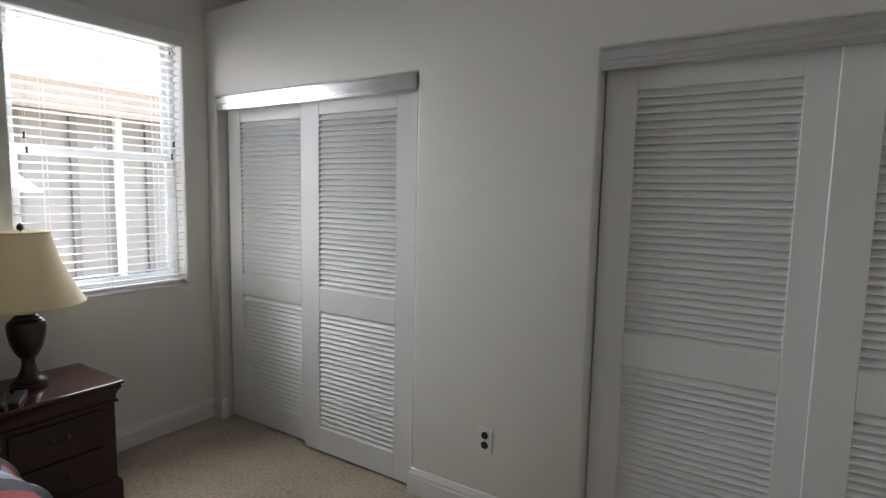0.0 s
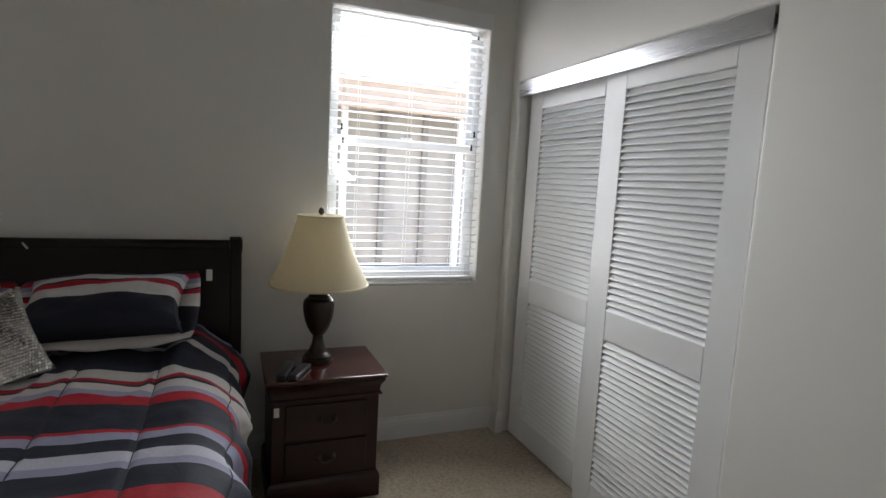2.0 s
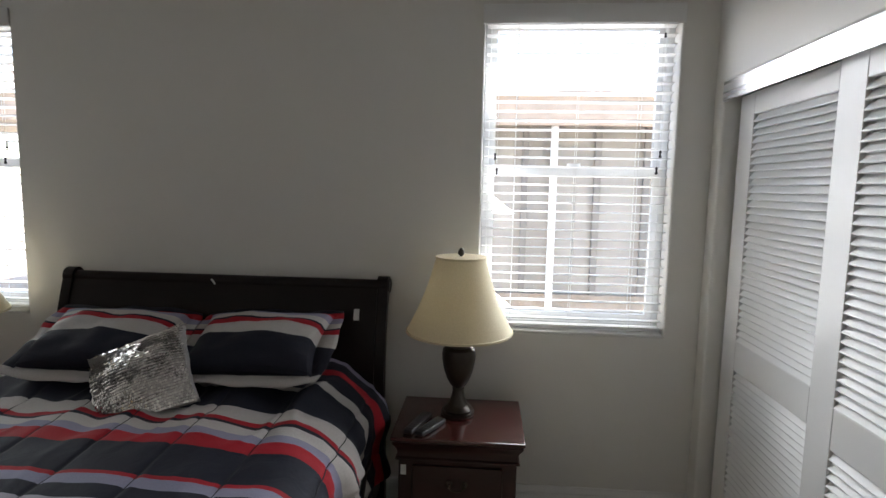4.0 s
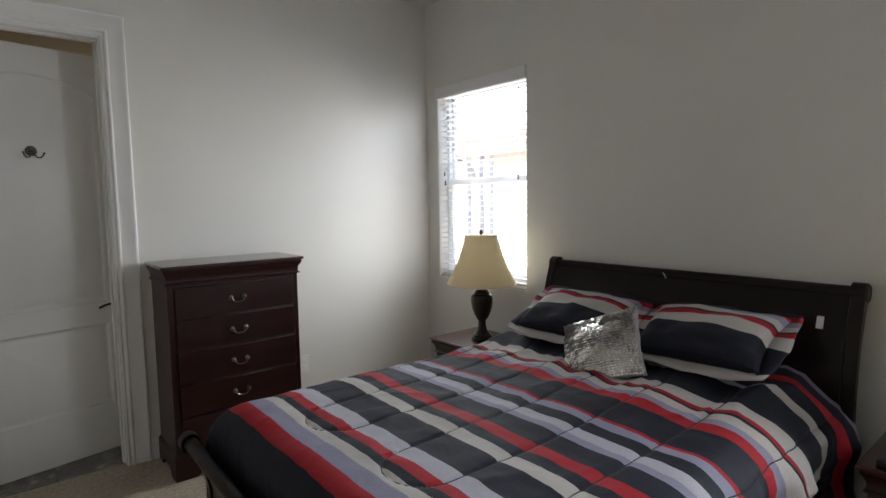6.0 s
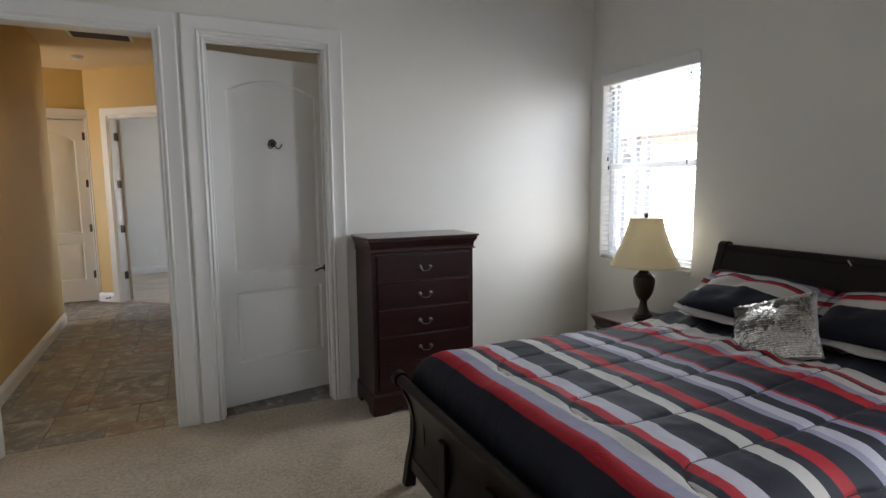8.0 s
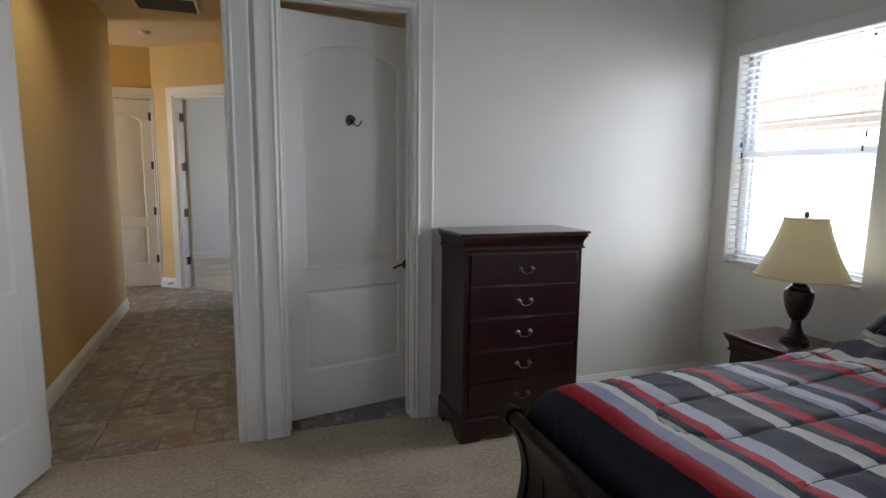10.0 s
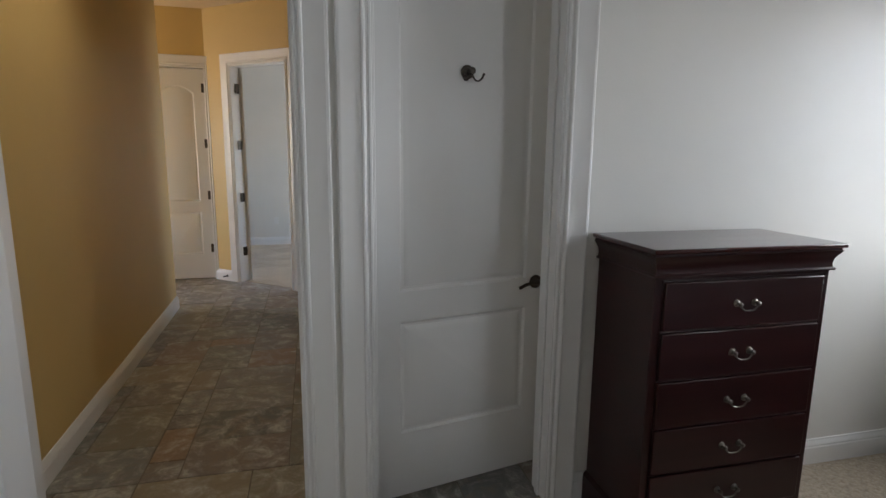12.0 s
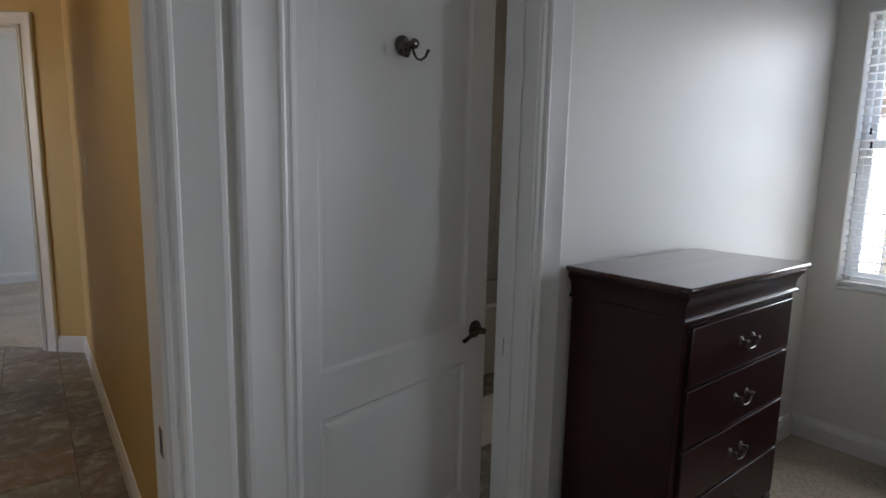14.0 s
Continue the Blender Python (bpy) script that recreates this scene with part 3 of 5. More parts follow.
def blind(y0, y1, label, tilt):
    yc, length, x = (y0 + y1) / 2, y1 - y0 - 0.016, XW - 0.045
    ob = thing("window_blind", Matrix.Translation((x, yc, HEAD)), label, "blind", "blinds in the bedroom windows")
    bm = rounded_box(0.047, 0.061, -length / 2 - 0.020, length / 2 + 0.020, -0.078, 0.006, 0.004, 2)
    valance = part("valance", bm, BLIND, ob)
    for s in (-1, 1):
        bm = rounded_box(0.020, 0.047, s * (length / 2 - 0.006) - 0.004, s * (length / 2 - 0.006) + 0.004, -0.070, -0.004, 0.002, 1)
        part("valance_return", bm, BLIND, valance)
    part("headrail", rounded_box(-0.028, 0.028, -length / 2, length / 2, -0.045, -0.004, 0.003, 1), BLIND, ob)
    low = SILL + 0.02 - HEAD
    count, mesh = 33, slat_mesh(length)
    top, bottom = -0.075, low + 0.045
    for k in range(count):
        z = top + (bottom - top) * k / (count - 1)
        shared("slat", mesh, ob, pose(0, random.uniform(-0.001, 0.001), z, random.uniform(-0.12, 0.12), tilt + random.uniform(-1.2, 1.2), 0))
    part("bottom_rail", rounded_box(-0.026, 0.026, -length / 2, length / 2, low, low + 0.016, 0.004, 2), BLIND, ob)
    for u in (-0.33, -0.0, 0.33):
        for xx in (-0.0265, 0.0265):
            bm = bmesh.new()
            tube(bm, [(xx, u * length, -0.05), (xx, u * length, low + 0.01)], 0.0011, 5)
            part("ladder_cord", bm, CORD, ob)
    for u, z in ((-0.44, -0.665), (-0.43, -0.735), (0.44, -0.645), (0.425, -0.72), (0.43, -0.125)):
        bm = bmesh.new()
        tube(bm, [(0.032, u * length, -0.05), (0.034, u * length, z + 0.01)], 0.0009, 5)
        cord = part("pull_cord", bm, CORD, ob)
        bm = bmesh.new()
        s = 0.6 if z > -0.2 else 1.0
        lathe(bm, [(0.003, 0.016 * s), (0.0065 * s, 0.010 * s), (0.004, 0.0), (0.005, -0.006 * s), (0.0075 * s, -0.016 * s), (0.0001, -0.018 * s)], 10, 0.034, u * length)
        bm.transform(Matrix.Translation((0, 0, z)))
        part("tassel", bm, BLACK, cord, "dark plastic cord tassel")
    return ob


window("window_1", *W1, "white vinyl single-hung window with a white sill beside the closet")
window("window_2", *W2, "white vinyl single-hung window with a white sill in the room corner")
blind(*W1, "white wooden slatted window blind, lowered with open slats", -4)
blind(*W2, "white wooden slatted window blind, lowered with open slats", -4)

# ---------------------------------------------------------------- doorways


def place_leaf(ob, hinge_at, angle):
    ob.matrix_basis = Matrix.Translation(hinge_at) @ Matrix.Rotation(radians(angle), 4, "Z")


bath_way = structure(new("doorway_bathroom"), "white painted door frame with moulded casing", "door frame")
casing(-0.537, 0.182, 2.42, (1, 0, 0), (0, 1, 0), (0, YS, 0), bath_way)
jamb(-0.537, 0.182, 2.42, 0.13, (1, 0, 0), (0, -1, 0), (0, YS, 0), bath_way)
hall_way = structure(new("doorway_hall"), "white painted door frame with moulded casing", "door frame")
casing(0.462, 1.385, 2.42, (1, 0, 0), (0, 1, 0), (0, YS, 0), hall_way)
casing(0.462, 1.385, 2.42, (1, 0, 0), (0, -1, 0), (0, YS - 0.13, 0), hall_way)
jamb(0.462, 1.385, 2.42, 0.13, (1, 0, 0), (0, -1, 0), (0, YS, 0), hall_way)
for way, x, y, face in ((bath_way, -0.537, -2.19, 1), (hall_way, 0.462, -2.055 - 0.1, 1)):
    bm = rounded_box(x - 0.001, x + 0.002, y - 0.014, y + 0.014, 0.885, 0.945, 0.001, 1)
    plate = part("strike_plate", bm, STEEL, way, "satin nickel strike plate")
    # the hole isn't cut; a black patch on the plate gives its shade
    bm = bmesh.new()
    box(bm, x + 0.0021, x + 0.0026, y - 0.006, y + 0.006, 0.900, 0.930)
    part("latch_hole", bm, BLACK, plate, "black patch for the shade in the latch hole", smooth=False)
# stops in the bathroom frame
for x0, x1, z0, z1 in ((-0.537, -0.526, 0, 2.409), (0.171, 0.182, 0, 2.409), (-0.537, 0.182, 2.409, 2.42)):
    part("door_stop", rounded_box(x0, x1, YS - 0.083, YS - 0.050, z0, z1, 0.002, 1), TRIM, bath_way)

LEAF_H = 2.395


def panel_door(name, w, hinge_at, angle, label, handle=0, hinges=(), kind="structure", high=LEAF_H):
    """handle: +1 or -1, the way the lever points; x of the leaf runs from the hinge."""
    door = tagged(new(name), label, "door", kind=kind)
    panels = [(0.115, w - 0.115, 0.29, 0.785, 0.0), (0.115, w - 0.115, 0.915, 2.13, 0.085)]
    door_leaf(w, high, panels, door)
    if handle:
        lever_handle(door, w - 0.065, 0.90, -handle)
        bm = bmesh.new()
        box(bm, w - 0.0005, w + 0.0015, -0.029, -0.006, 0.865, 0.935)
        part("latch_plate", bm, STEEL, door, "satin nickel latch plate", smooth=False)
    for z in hinges:
        hinge(door, Matrix.Translation((0.0, 0.004, z)))
    place_leaf(door, hinge_at, angle)
    return door


bath_door = panel_door("door_1", 0.842, (0.178, YS - 0.136, 0.018), 180 + 11.5, "white two-panel arched moulded door standing slightly ajar", 1, high=2.365)
for ob in bath_door.children:
    ob.matrix_basis = Matrix.Diagonal((1, -1, 1, 1))
    ob.data.flip_normals()
bed_door = panel_door("door_2", 0.905, (1.345, -2.100, 0.015), 73.8, "white two-panel arched moulded door standing wide open", 1)

# a double robe hook on the bathroom door
hook = thing("robe_hook", Matrix.Translation((0.178, YS - 0.136, 0)) @ Matrix.Rotation(radians(180 + 11.5), 4, "Z") @ Matrix.Translation((0.405, -0.001, 1.815)) @ Matrix.Diagonal((1, -1, 1, 1)), "dark nickel double robe hook screwed to the door", "hook")
bm = bmesh.new()
lathe(bm, [(0.028, 0.0), (0.028, 0.005), (0.023, 0.009), (0.020, 0.010), (0.017, 0.015), (0.010, 0.018), (0.009, 0.040), (0.013, 0.043), (0.014, 0.050), (0.009, 0.057), (0.0001, 0.059)], 22)
bm.transform(Matrix.Rotation(radians(-90), 4, "X"))
part("rose", bm, HOOK_METAL, hook)
for s in (-1, 1):
    bm = bmesh.new()
    pts = [(s * 0.004, 0.036, -0.006), (s * 0.008, 0.037, -0.022), (s * 0.018, 0.040, -0.036), (s * 0.031, 0.044, -0.038), (s * 0.042, 0.050, -0.028), (s * 0.047, 0.055, -0.012)]
    tube(bm, pts, 0.0038, 8)
    lathe(bm, [(0.0001, -0.006), (0.0055, -0.003), (0.006, 0.001), (0.0001, 0.006)], 10, s * 0.047, 0.055)
    for v in list(bm.verts)[-40:]:
        v.co.z += -0.012
    part("prong", bm, HOOK_METAL, hook)

# ---------------------------------------------------------------- closets
CL_H = 1.965


def louvre_slat(length):
    bm = bmesh.new()
    outline = [(-0.002, 0.0215), (0.002, 0.0215), (0.0035, 0.019), (0.0035, -0.019), (0.002, -0.0215), (-0.002, -0.0215), (-0.0035, -0.019), (-0.0035, 0.019)]
    prism(bm, outline, 0, -length / 2, length / 2)
    bm.transform(Matrix.Rotation(radians(-37), 4, "X"))
    bmesh.ops.recalc_face_normals(bm, faces=bm.faces)
    mesh = bpy.data.meshes.new("slat")
    bm.to_mesh(mesh)
    bm.free()
    mesh.materials.append(LOUVRE)
    return mesh


SLAT = louvre_slat(0.532)


def louvre_door(x0, y, label):
    """A sliding louvred leaf, 0.765 wide; its face is at y and it is 0.03 deep."""
    w, t = 0.765, 0.030
    door = thing("closet_door", Matrix.Translation((x0 + w / 2, y, 0.012)), label, "closet door", "louvred closet doors")
    h, a = w / 2, w / 2 - 0.120
    z1, z2, z3, z4 = 0.149, 0.820, 0.948, 1.888
    for xa, xb, za, zb, kind in ((-h, -a, 0, CL_H, "stile"), (a, h, 0, CL_H, "stile"), (-a, a, 0, z1 - 0.012, "rail"), (-a, a, z2 - 0.012, z3 - 0.012, "rail"), (-a, a, z4 - 0.012, CL_H, "rail")):
        part(kind, rounded_box(xa, xb, 0, t, za, zb, 0.0025, 1), LOUVRE, door)
    for lo, hi, n in ((z1 - 0.012, z2 - 0.012, 24), (z3 - 0.012, z4 - 0.012, 33)):
        for k in range(n):
            z = lo + (hi - lo) * (k + 0.5) / n
            shared("slat", SLAT, door, pose(0, t / 2, z, random.uniform(-1.5, 1.5), 0, 0))
    return door


louvre_door(-2.695, YN + 0.066, "white painted louvred sliding closet door, closed, behind its pair")
louvre_door(-1.985, YN + 0.026, "white painted louvred sliding closet door, closed")
louvre_door(-0.350, YN + 0.066, "white painted louvred sliding closet door, closed, behind its pair")
louvre_door(0.385, YN + 0.026, "white painted louvred sliding closet door, closed")
for x0, x1 in ((-2.712, -1.206), (-0.352, 1.154)):
    track = thing("closet_track", Matrix.Translation(((x0 + x1) / 2, YN, 1.955)), "brushed aluminium closet door track fascia under the opening's head", "door track", "closet tracks")
    half = (x1 - x0) / 2
    part("fascia", rounded_box(-half, half, -0.004, 0.000, 0.0, 0.083, 0.0015, 1), ALU, track)
    bm = bmesh.new()
    box(bm, -half, half, 0.0005, 0.105, 0.060, 0.083)
    part("channel", bm, ALU, track, smooth=False)
    guide = thing("floor_guide", Matrix.Translation(((x0 + x1) / 2, YN + 0.061, 0.0)), "small white plastic floor guide under the closet doors", "door guide", "closet guides")
    part("guide_block", rounded_box(-0.02, 0.02, -0.003, 0.003, 0.0, 0.03, 0.001, 1), PLASTIC, guide)

# ---------------------------------------------------------------- small plates on the walls


def outlet(m, label, dark=True):
    """A duplex socket plate; local y points out of the wall."""
    ob = thing("wall_outlet", m, label, "outlet", "wall plates")
    part("plate", rounded_box(-0.036, 0.036, 0, 0.005, -0.058, 0.058, 0.002, 2), PLASTIC, ob)
    for z in (-0.0225, 0.0225):
        bm = bmesh.new()
        lathe(bm, [(0.0175, 0.0), (0.0175, 0.0035), (0.016, 0.0045)], 18)
        bm.transform(Matrix.Translation((0, 0.004, z)) @ Matrix.Rotation(radians(-90), 4, "X"))
        sock = part("socket", bm, BLACK if dark else PLASTIC, ob, "dark round socket" if dark else "")
    return ob


outlet(Matrix.Translation((-0.797, YN, 0.380)) @ Matrix.Rotation(radians(180), 4, "Z"), "white socket plate with two dark plugs in the closet wall")
outlet(Matrix.Translation((-1.654, YS, 0.375)), "white duplex socket plate low on the wall beside the dresser", False)

# ---------------------------------------------------------------- hall, far bedroom and bathroom shells
HW, HE, HY = 0.365, 1.592, -6.90
HALL_SKEW = Matrix.Translation((HE, -2.24, 0)) @ Matrix.Rotation(radians(1.75), 4, "Z") @ Matrix.Translation((-HE, 2.24, 0))
panel_wall("wall_hall_east", 0, HE, 0.12, -5.64, -2.24, 0, TOP, [], YELLOW, "ochre painted drywall hall wall", 0).matrix_basis = HALL_SKEW
slab("wall_hall_turn", HE + 0.21, 4.75, -5.643, -5.52, 0, TOP, YELLOW, "ochre painted drywall wall round the hall corner", "wall")
panel_wall("wall_hall_west", 0, HW, -0.12, -5.925, -2.24, 0, TOP, [], YELLOW, "ochre painted drywall hall wall", 0)
panel_wall("wall_hall_north", 1, -2.24, -0.004, HW, HE, 0, TOP, [(0.442, 1.405, -0.01, 2.44)], YELLOW, "ochre paint on the hall side of the bedroom wall", 0)
panel_wall("wall_hall_far", 1, HY, -0.12, 1.52, 4.75, 0, TOP, [(1.53, 2.16, -0.01, 2.44)], YELLOW, "ochre painted drywall wall at the end of the hall", 0)
# the opening is unseen, added to hold the hall's lamp
panel_wall("wall_hall_end", 0, 4.75, 0.12, -7.02, -5.52, 0, TOP, [(-6.75, -5.75, 0.7, 2.5)], YELLOW, "ochre painted drywall wall with an unseen opening added for a lamp", 0)

DIAG_A, DIAG_B = Vector((HW, -5.94, 0)), Vector((1.52, -6.90, 0))
DIAG_L = (DIAG_B - DIAG_A).length
DIAG = Matrix.Translation(DIAG_A) @ Matrix.Rotation(math.atan2(DIAG_B.y - DIAG_A.y, DIAG_B.x - DIAG_A.x), 4, "Z")
D0, D1 = 0.355, 1.125
wall_diag = panel_wall("wall_hall_diagonal", 1, 0, -0.12, 0, DIAG_L, 0, TOP, [(D0 - 0.02, D1 + 0.02, -0.01, 2.44)], YELLOW, "ochre painted diagonal wall with an open doorway", 0)
wall_diag.matrix_basis = DIAG
room_way = structure(new("doorway_far_bedroom"), "white painted door frame in the diagonal wall", "door frame")
casing(D0, D1, 2.42, (1, 0, 0), (0, 1, 0), (0, 0, 0), room_way)
jamb(D0, D1, 2.42, 0.12, (1, 0, 0), (0, -1, 0), (0, 0, 0), room_way)
room_way.matrix_basis = DIAG
room_door = panel_door("door_3", 0.76, DIAG @ Vector((D1 - 0.004, -0.118, 0.015)), -82, "white moulded door standing open into the far bedroom", 1)
for z in (0.36, 0.985, 1.575, 2.19):
    bm = bmesh.new()
    lathe(bm, [(0.009, -0.05), (0.009, 0.05)], 10)
    box(bm, -0.004, 0.001, -0.001, 0.05, -0.05, 0.05)
    bm.transform(DIAG @ Matrix.Translation((D1 - 0.006, -0.10, z)))
    hinge_part = part("hinge", bm, BRONZE, None, "dark bronze butt hinge", smooth=False)
    hinge_part.parent = room_way
    hinge_part.matrix_parent_inverse = DIAG.inverted()
far_way = structure(new("doorway_hall_end"), "white painted door frame at the end of the hall", "door frame")
casing(1.545, 2.145, 2.42, (1, 0, 0), (0, 1, 0), (0, HY, 0), far_way)
jamb(1.545, 2.145, 2.42, 0.12, (1, 0, 0), (0, -1, 0), (0, HY, 0), far_way)
far_door = panel_door("door_4", 0.594, (1.548, HY - 0.02, 0.015), 0, "white two-panel arched moulded door, closed, at the hall's end", 0, (0.36, 0.985, 1.575, 2.19))
slab("wall_behind_far_door", 1.4, 2.4, HY - 0.24, HY - 0.125, 0, TOP, WALL, "plain wall behind the closed door", "wall")

slab("floor_hall", -0.9, 4.75, -7.02, YS - 0.04, -0.15, -0.0025, GROUT, "grey grout bed of the slate hall floor", "floor")
slab("ceiling_hall", -0.0, 4.87, -7.02, YS - 0.13, TOP, TOP + 0.15, HALL_CEILING, "pale ochre painted hall ceiling", "ceiling")
baseboard([(HE, -2.26), (HE + 0.104, -5.643), (4.7, -5.643)], -1)
baseboard([(HW, -2.26), (HW, -5.94), tuple((DIAG @ Vector((D0 - 0.131, 0, 0)))[:2])], 1)
baseboard([tuple((DIAG @ Vector((D1 + 0.131, 0, 0)))[:2]), (1.52, -6.90)], 1)

# far bedroom
slab("wall_far_bedroom_south", -1.55, 4.0, -9.50, -9.35, 0, TOP, WALL, "white drywall wall of the far bedroom", "wall")
slab("wall_far_bedroom_east", 2.42, 2.54, -9.35, -7.02, 0, TOP, WALL, "white drywall wall of the far bedroom", "wall")
# unseen opening, added for the far bedroom's lamp
panel_wall("wall_far_bedroom_west", 0, -1.42, -0.12, -9.35, -5.0, 0, TOP, [(-8.6, -7.2, 0.9, 2.3)], WALL, "white drywall wall with an unseen opening added for a lamp", 0)
slab("wall_far_bedroom_north", -1.54, 0.28, -5.0, -4.88, 0, TOP, WALL, "white drywall wall of the far bedroom", "wall")
slab("floor_far_bedroom", -1.42, 2.42, -9.35, -7.02, -0.15, 0.004, CARPET, "beige cut-pile carpet in the far bedroom", "floor")
slab("ceiling_far_bedroom", -1.54, 4.0, -9.5, -5.0, TOP + 0.001, TOP + 0.15, CEILING, "white drywall ceiling of the far bedroom", "ceiling")
baseboard([(2.42, -9.35), (-1.42, -9.35)], -1)
bm = bmesh.new()
p, q = DIAG @ Vector((0, -0.06, 0)), DIAG @ Vector((DIAG_L, -0.06, 0))
prism(bm, [(-1.42, -7.02), (1.62, -7.02), (q.x, q.y), (p.x, p.y), (0.28, -5.0), (-1.42, -5.0)], 2, -0.1, 0.004)
structure(part("carpet_far_bedroom", bm, CARPET, smooth=False), "beige carpet up to the diagonal doorway", "floor")
outlet(Matrix.Translation((0.98, -9.35, 0.40)), "white socket plate low on the far bedroom wall", False)

# bathroom
# the small opening is unseen too, added for the bathroom's lamp
panel_wall("wall_bathroom_south", 1, -4.60, -0.12, -2.90, 0.28, 0, TOP, [(-1.75, -0.85, 1.55, 2.25)], WALL, "white drywall bathroom wall with an unseen opening added for a lamp", 0)
slab("wall_bathroom_west", -2.97, -2.85, -4.60, -2.24, 0, TOP, WALL, "white drywall bathroom wall", "wall")
slab("ceiling_bathroom", -2.97, 0.0, -4.88, YS - 0.13, TOP, TOP + 0.15, HALL_CEILING, "pale ochre bathroom ceiling", "ceiling")
slab("floor_bathroom", -2.85, -0.9, -4.60, YS - 0.13, -0.15, -0.0025, GROUT, "grey grout bed of the bathroom slate floor", "floor")

# switch, doorstop, vent and smoke alarm of the hall
switch = thing("light_switch", Matrix.Translation((HW, -4.77, 1.46)) @ Matrix.Rotation(radians(-90), 4, "Z"), "white rocker light switch plate on the ochre wall", "switch", "wall plates")
part("plate", rounded_box(-0.036, 0.036, 0, 0.006, -0.058, 0.058, 0.002, 2), PLASTIC, switch)
part("rocker", rounded_box(-0.016, 0.016, 0.004, 0.011, -0.033, 0.033, 0.002, 1), PLASTIC, switch)
stop = thing("door_stop", DIAG @ Matrix.Translation((D1 + 0.20, 0.016, 0.06)), "small dark rubber-tipped door stop on the baseboard", "door stop")
bm = bmesh.new()
lathe(bm, [(0.014, 0.0), (0.012, 0.005), (0.006, 0.008), (0.006, 0.045), (0.010, 0.047), (0.010, 0.060), (0.0001, 0.061)], 14)
bm.transform(Matrix.Rotation(radians(-90), 4, "X"))
part("bumper", bm, BLACK, stop)
vent = thing("ceiling_vent", Matrix.Translation((1.05, -4.86, TOP)), "white louvred return-air vent in the hall ceiling", "vent")
# no duct is built: a black sheet gives the shade between the slats
part("backing", rounded_box(-0.25, 0.25, -0.20, 0.20, -0.004, 0.0, 0.001, 1), BLACK, vent, "black sheet for the shade behind the louvres")
for x0, x1, y0, y1 in ((-0.28, -0.25, -0.23, 0.23), (0.25, 0.28, -0.23, 0.23), (-0.25, 0.25, -0.23, -0.20), (-0.25, 0.25, 0.20, 0.23)):
    part("frame", rounded_box(x0, x1, y0, y1, -0.012, 0.0, 0.003, 1), PLASTIC, vent)
bm = bmesh.new()
prism(bm, [(-0.022, -0.016), (0.020, -0.005), (0.021, -0.007), (-0.021, -0.018)], 0, -0.25, 0.25)
vane = part("slat", bm, BRONZE, vent, smooth=False)
vane.matrix_basis = Matrix.Translation((0, -0.165, 0))
for k in range(1, 8):
    shared("slat", vane.data, vent, Matrix.Translation((0, -0.165 + 0.048 * k, 0)))
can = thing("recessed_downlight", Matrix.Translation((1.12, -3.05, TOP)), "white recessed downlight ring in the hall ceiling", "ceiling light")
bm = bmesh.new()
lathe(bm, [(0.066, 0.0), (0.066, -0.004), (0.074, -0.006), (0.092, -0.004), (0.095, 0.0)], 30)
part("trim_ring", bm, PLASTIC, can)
alarm = thing("smoke_alarm", Matrix.Translation((1.43, -6.05, TOP)), "round white smoke alarm on the hall ceiling", "smoke alarm")
bm = bmesh.new()
lathe(bm, [(0.0001, -0.040), (0.030, -0.040), (0.046, -0.034), (0.056, -0.022), (0.062, -0.012), (0.066, -0.010), (0.066, 0.0)], 26)
part("case", bm, PLASTIC, alarm)

# ---------------------------------------------------------------- bathroom things seen past the door
tub = thing("bathtub", Matrix.Translation((-2.40, -4.10, 0)), "white enamelled bathtub along the tiled wall", "bathtub")
bm = bmesh.new()
for x0, x1, y0, y1, z1 in ((-0.44, 0.85, 0.22, 0.30, 0.50), (-0.44, 0.85, -0.49, -0.42, 0.50), (-0.44, -0.36, -0.42, 0.22, 0.50), (0.77, 0.85, -0.42, 0.22, 0.50), (-0.36, 0.77, -0.42, 0.22, 0.14)):
    box(bm, x0, x1, y0, y1, 0.0, z1)
bmesh.ops.remove_doubles(bm, verts=bm.verts, dist=0.001)
part("tub_shell", bm, ENAMEL, tub, smooth=False)
surround = thing("tile_surround", Matrix.Translation((-2.85, -4.60, 0)), "white square wall tiles round the bathtub", "tile surround")
part("backer", rounded_box(0.0, 1.30, 0.0, 0.012, 0.50, 1.83, 0.001, 1), PLASTIC, surround)
first = part("tile", rounded_box(-0.072, 0.072, 0.0, 0.010, -0.072, 0.072, 0.002, 1), GLAZED, surround)
first.matrix_basis = Matrix.Translation((0.076, 0.012, 0.58))
for j in range(9):
    for k in range(8):
        if j or k:
            shared("tile", first.data, surround, Matrix.Translation((0.076 + 0.149 * k, 0.012 + random.uniform(0, 0.0008), 0.58 + 0.149 * j)))
bottle = thing("shampoo_bottle", Matrix.Translation((-2.70, -4.35, 0.50)), "dark plastic shampoo bottle on the tub's corner", "bottle")
bm = bmesh.new()
lathe(bm, [(0.030, 0.0), (0.032, 0.01), (0.032, 0.15), (0.026, 0.17), (0.012, 0.18), (0.012, 0.21), (0.0001, 0.212)], 18)
part("bottle_body", bm, BLACK, bottle)
towel = thing("bath_towel", Matrix.Translation((-1.565, -3.86, 0.26)), "white terry towel hung over the tub's side", "towel")
part("cloth", rounded_box(-0.045, 0.040, -0.14, 0.14, 0.235, 0.262, 0.010, 3), TOWEL, towel)
part("front_fold", rounded_box(0.017, 0.040, -0.14, 0.14, 0.0, 0.24, 0.008, 3), TOWEL, towel)
rug = thing("bath_rug", Matrix.Translation((-1.35, -3.25, 0.0)), "pale fringed bath rug on the slate floor", "rug")
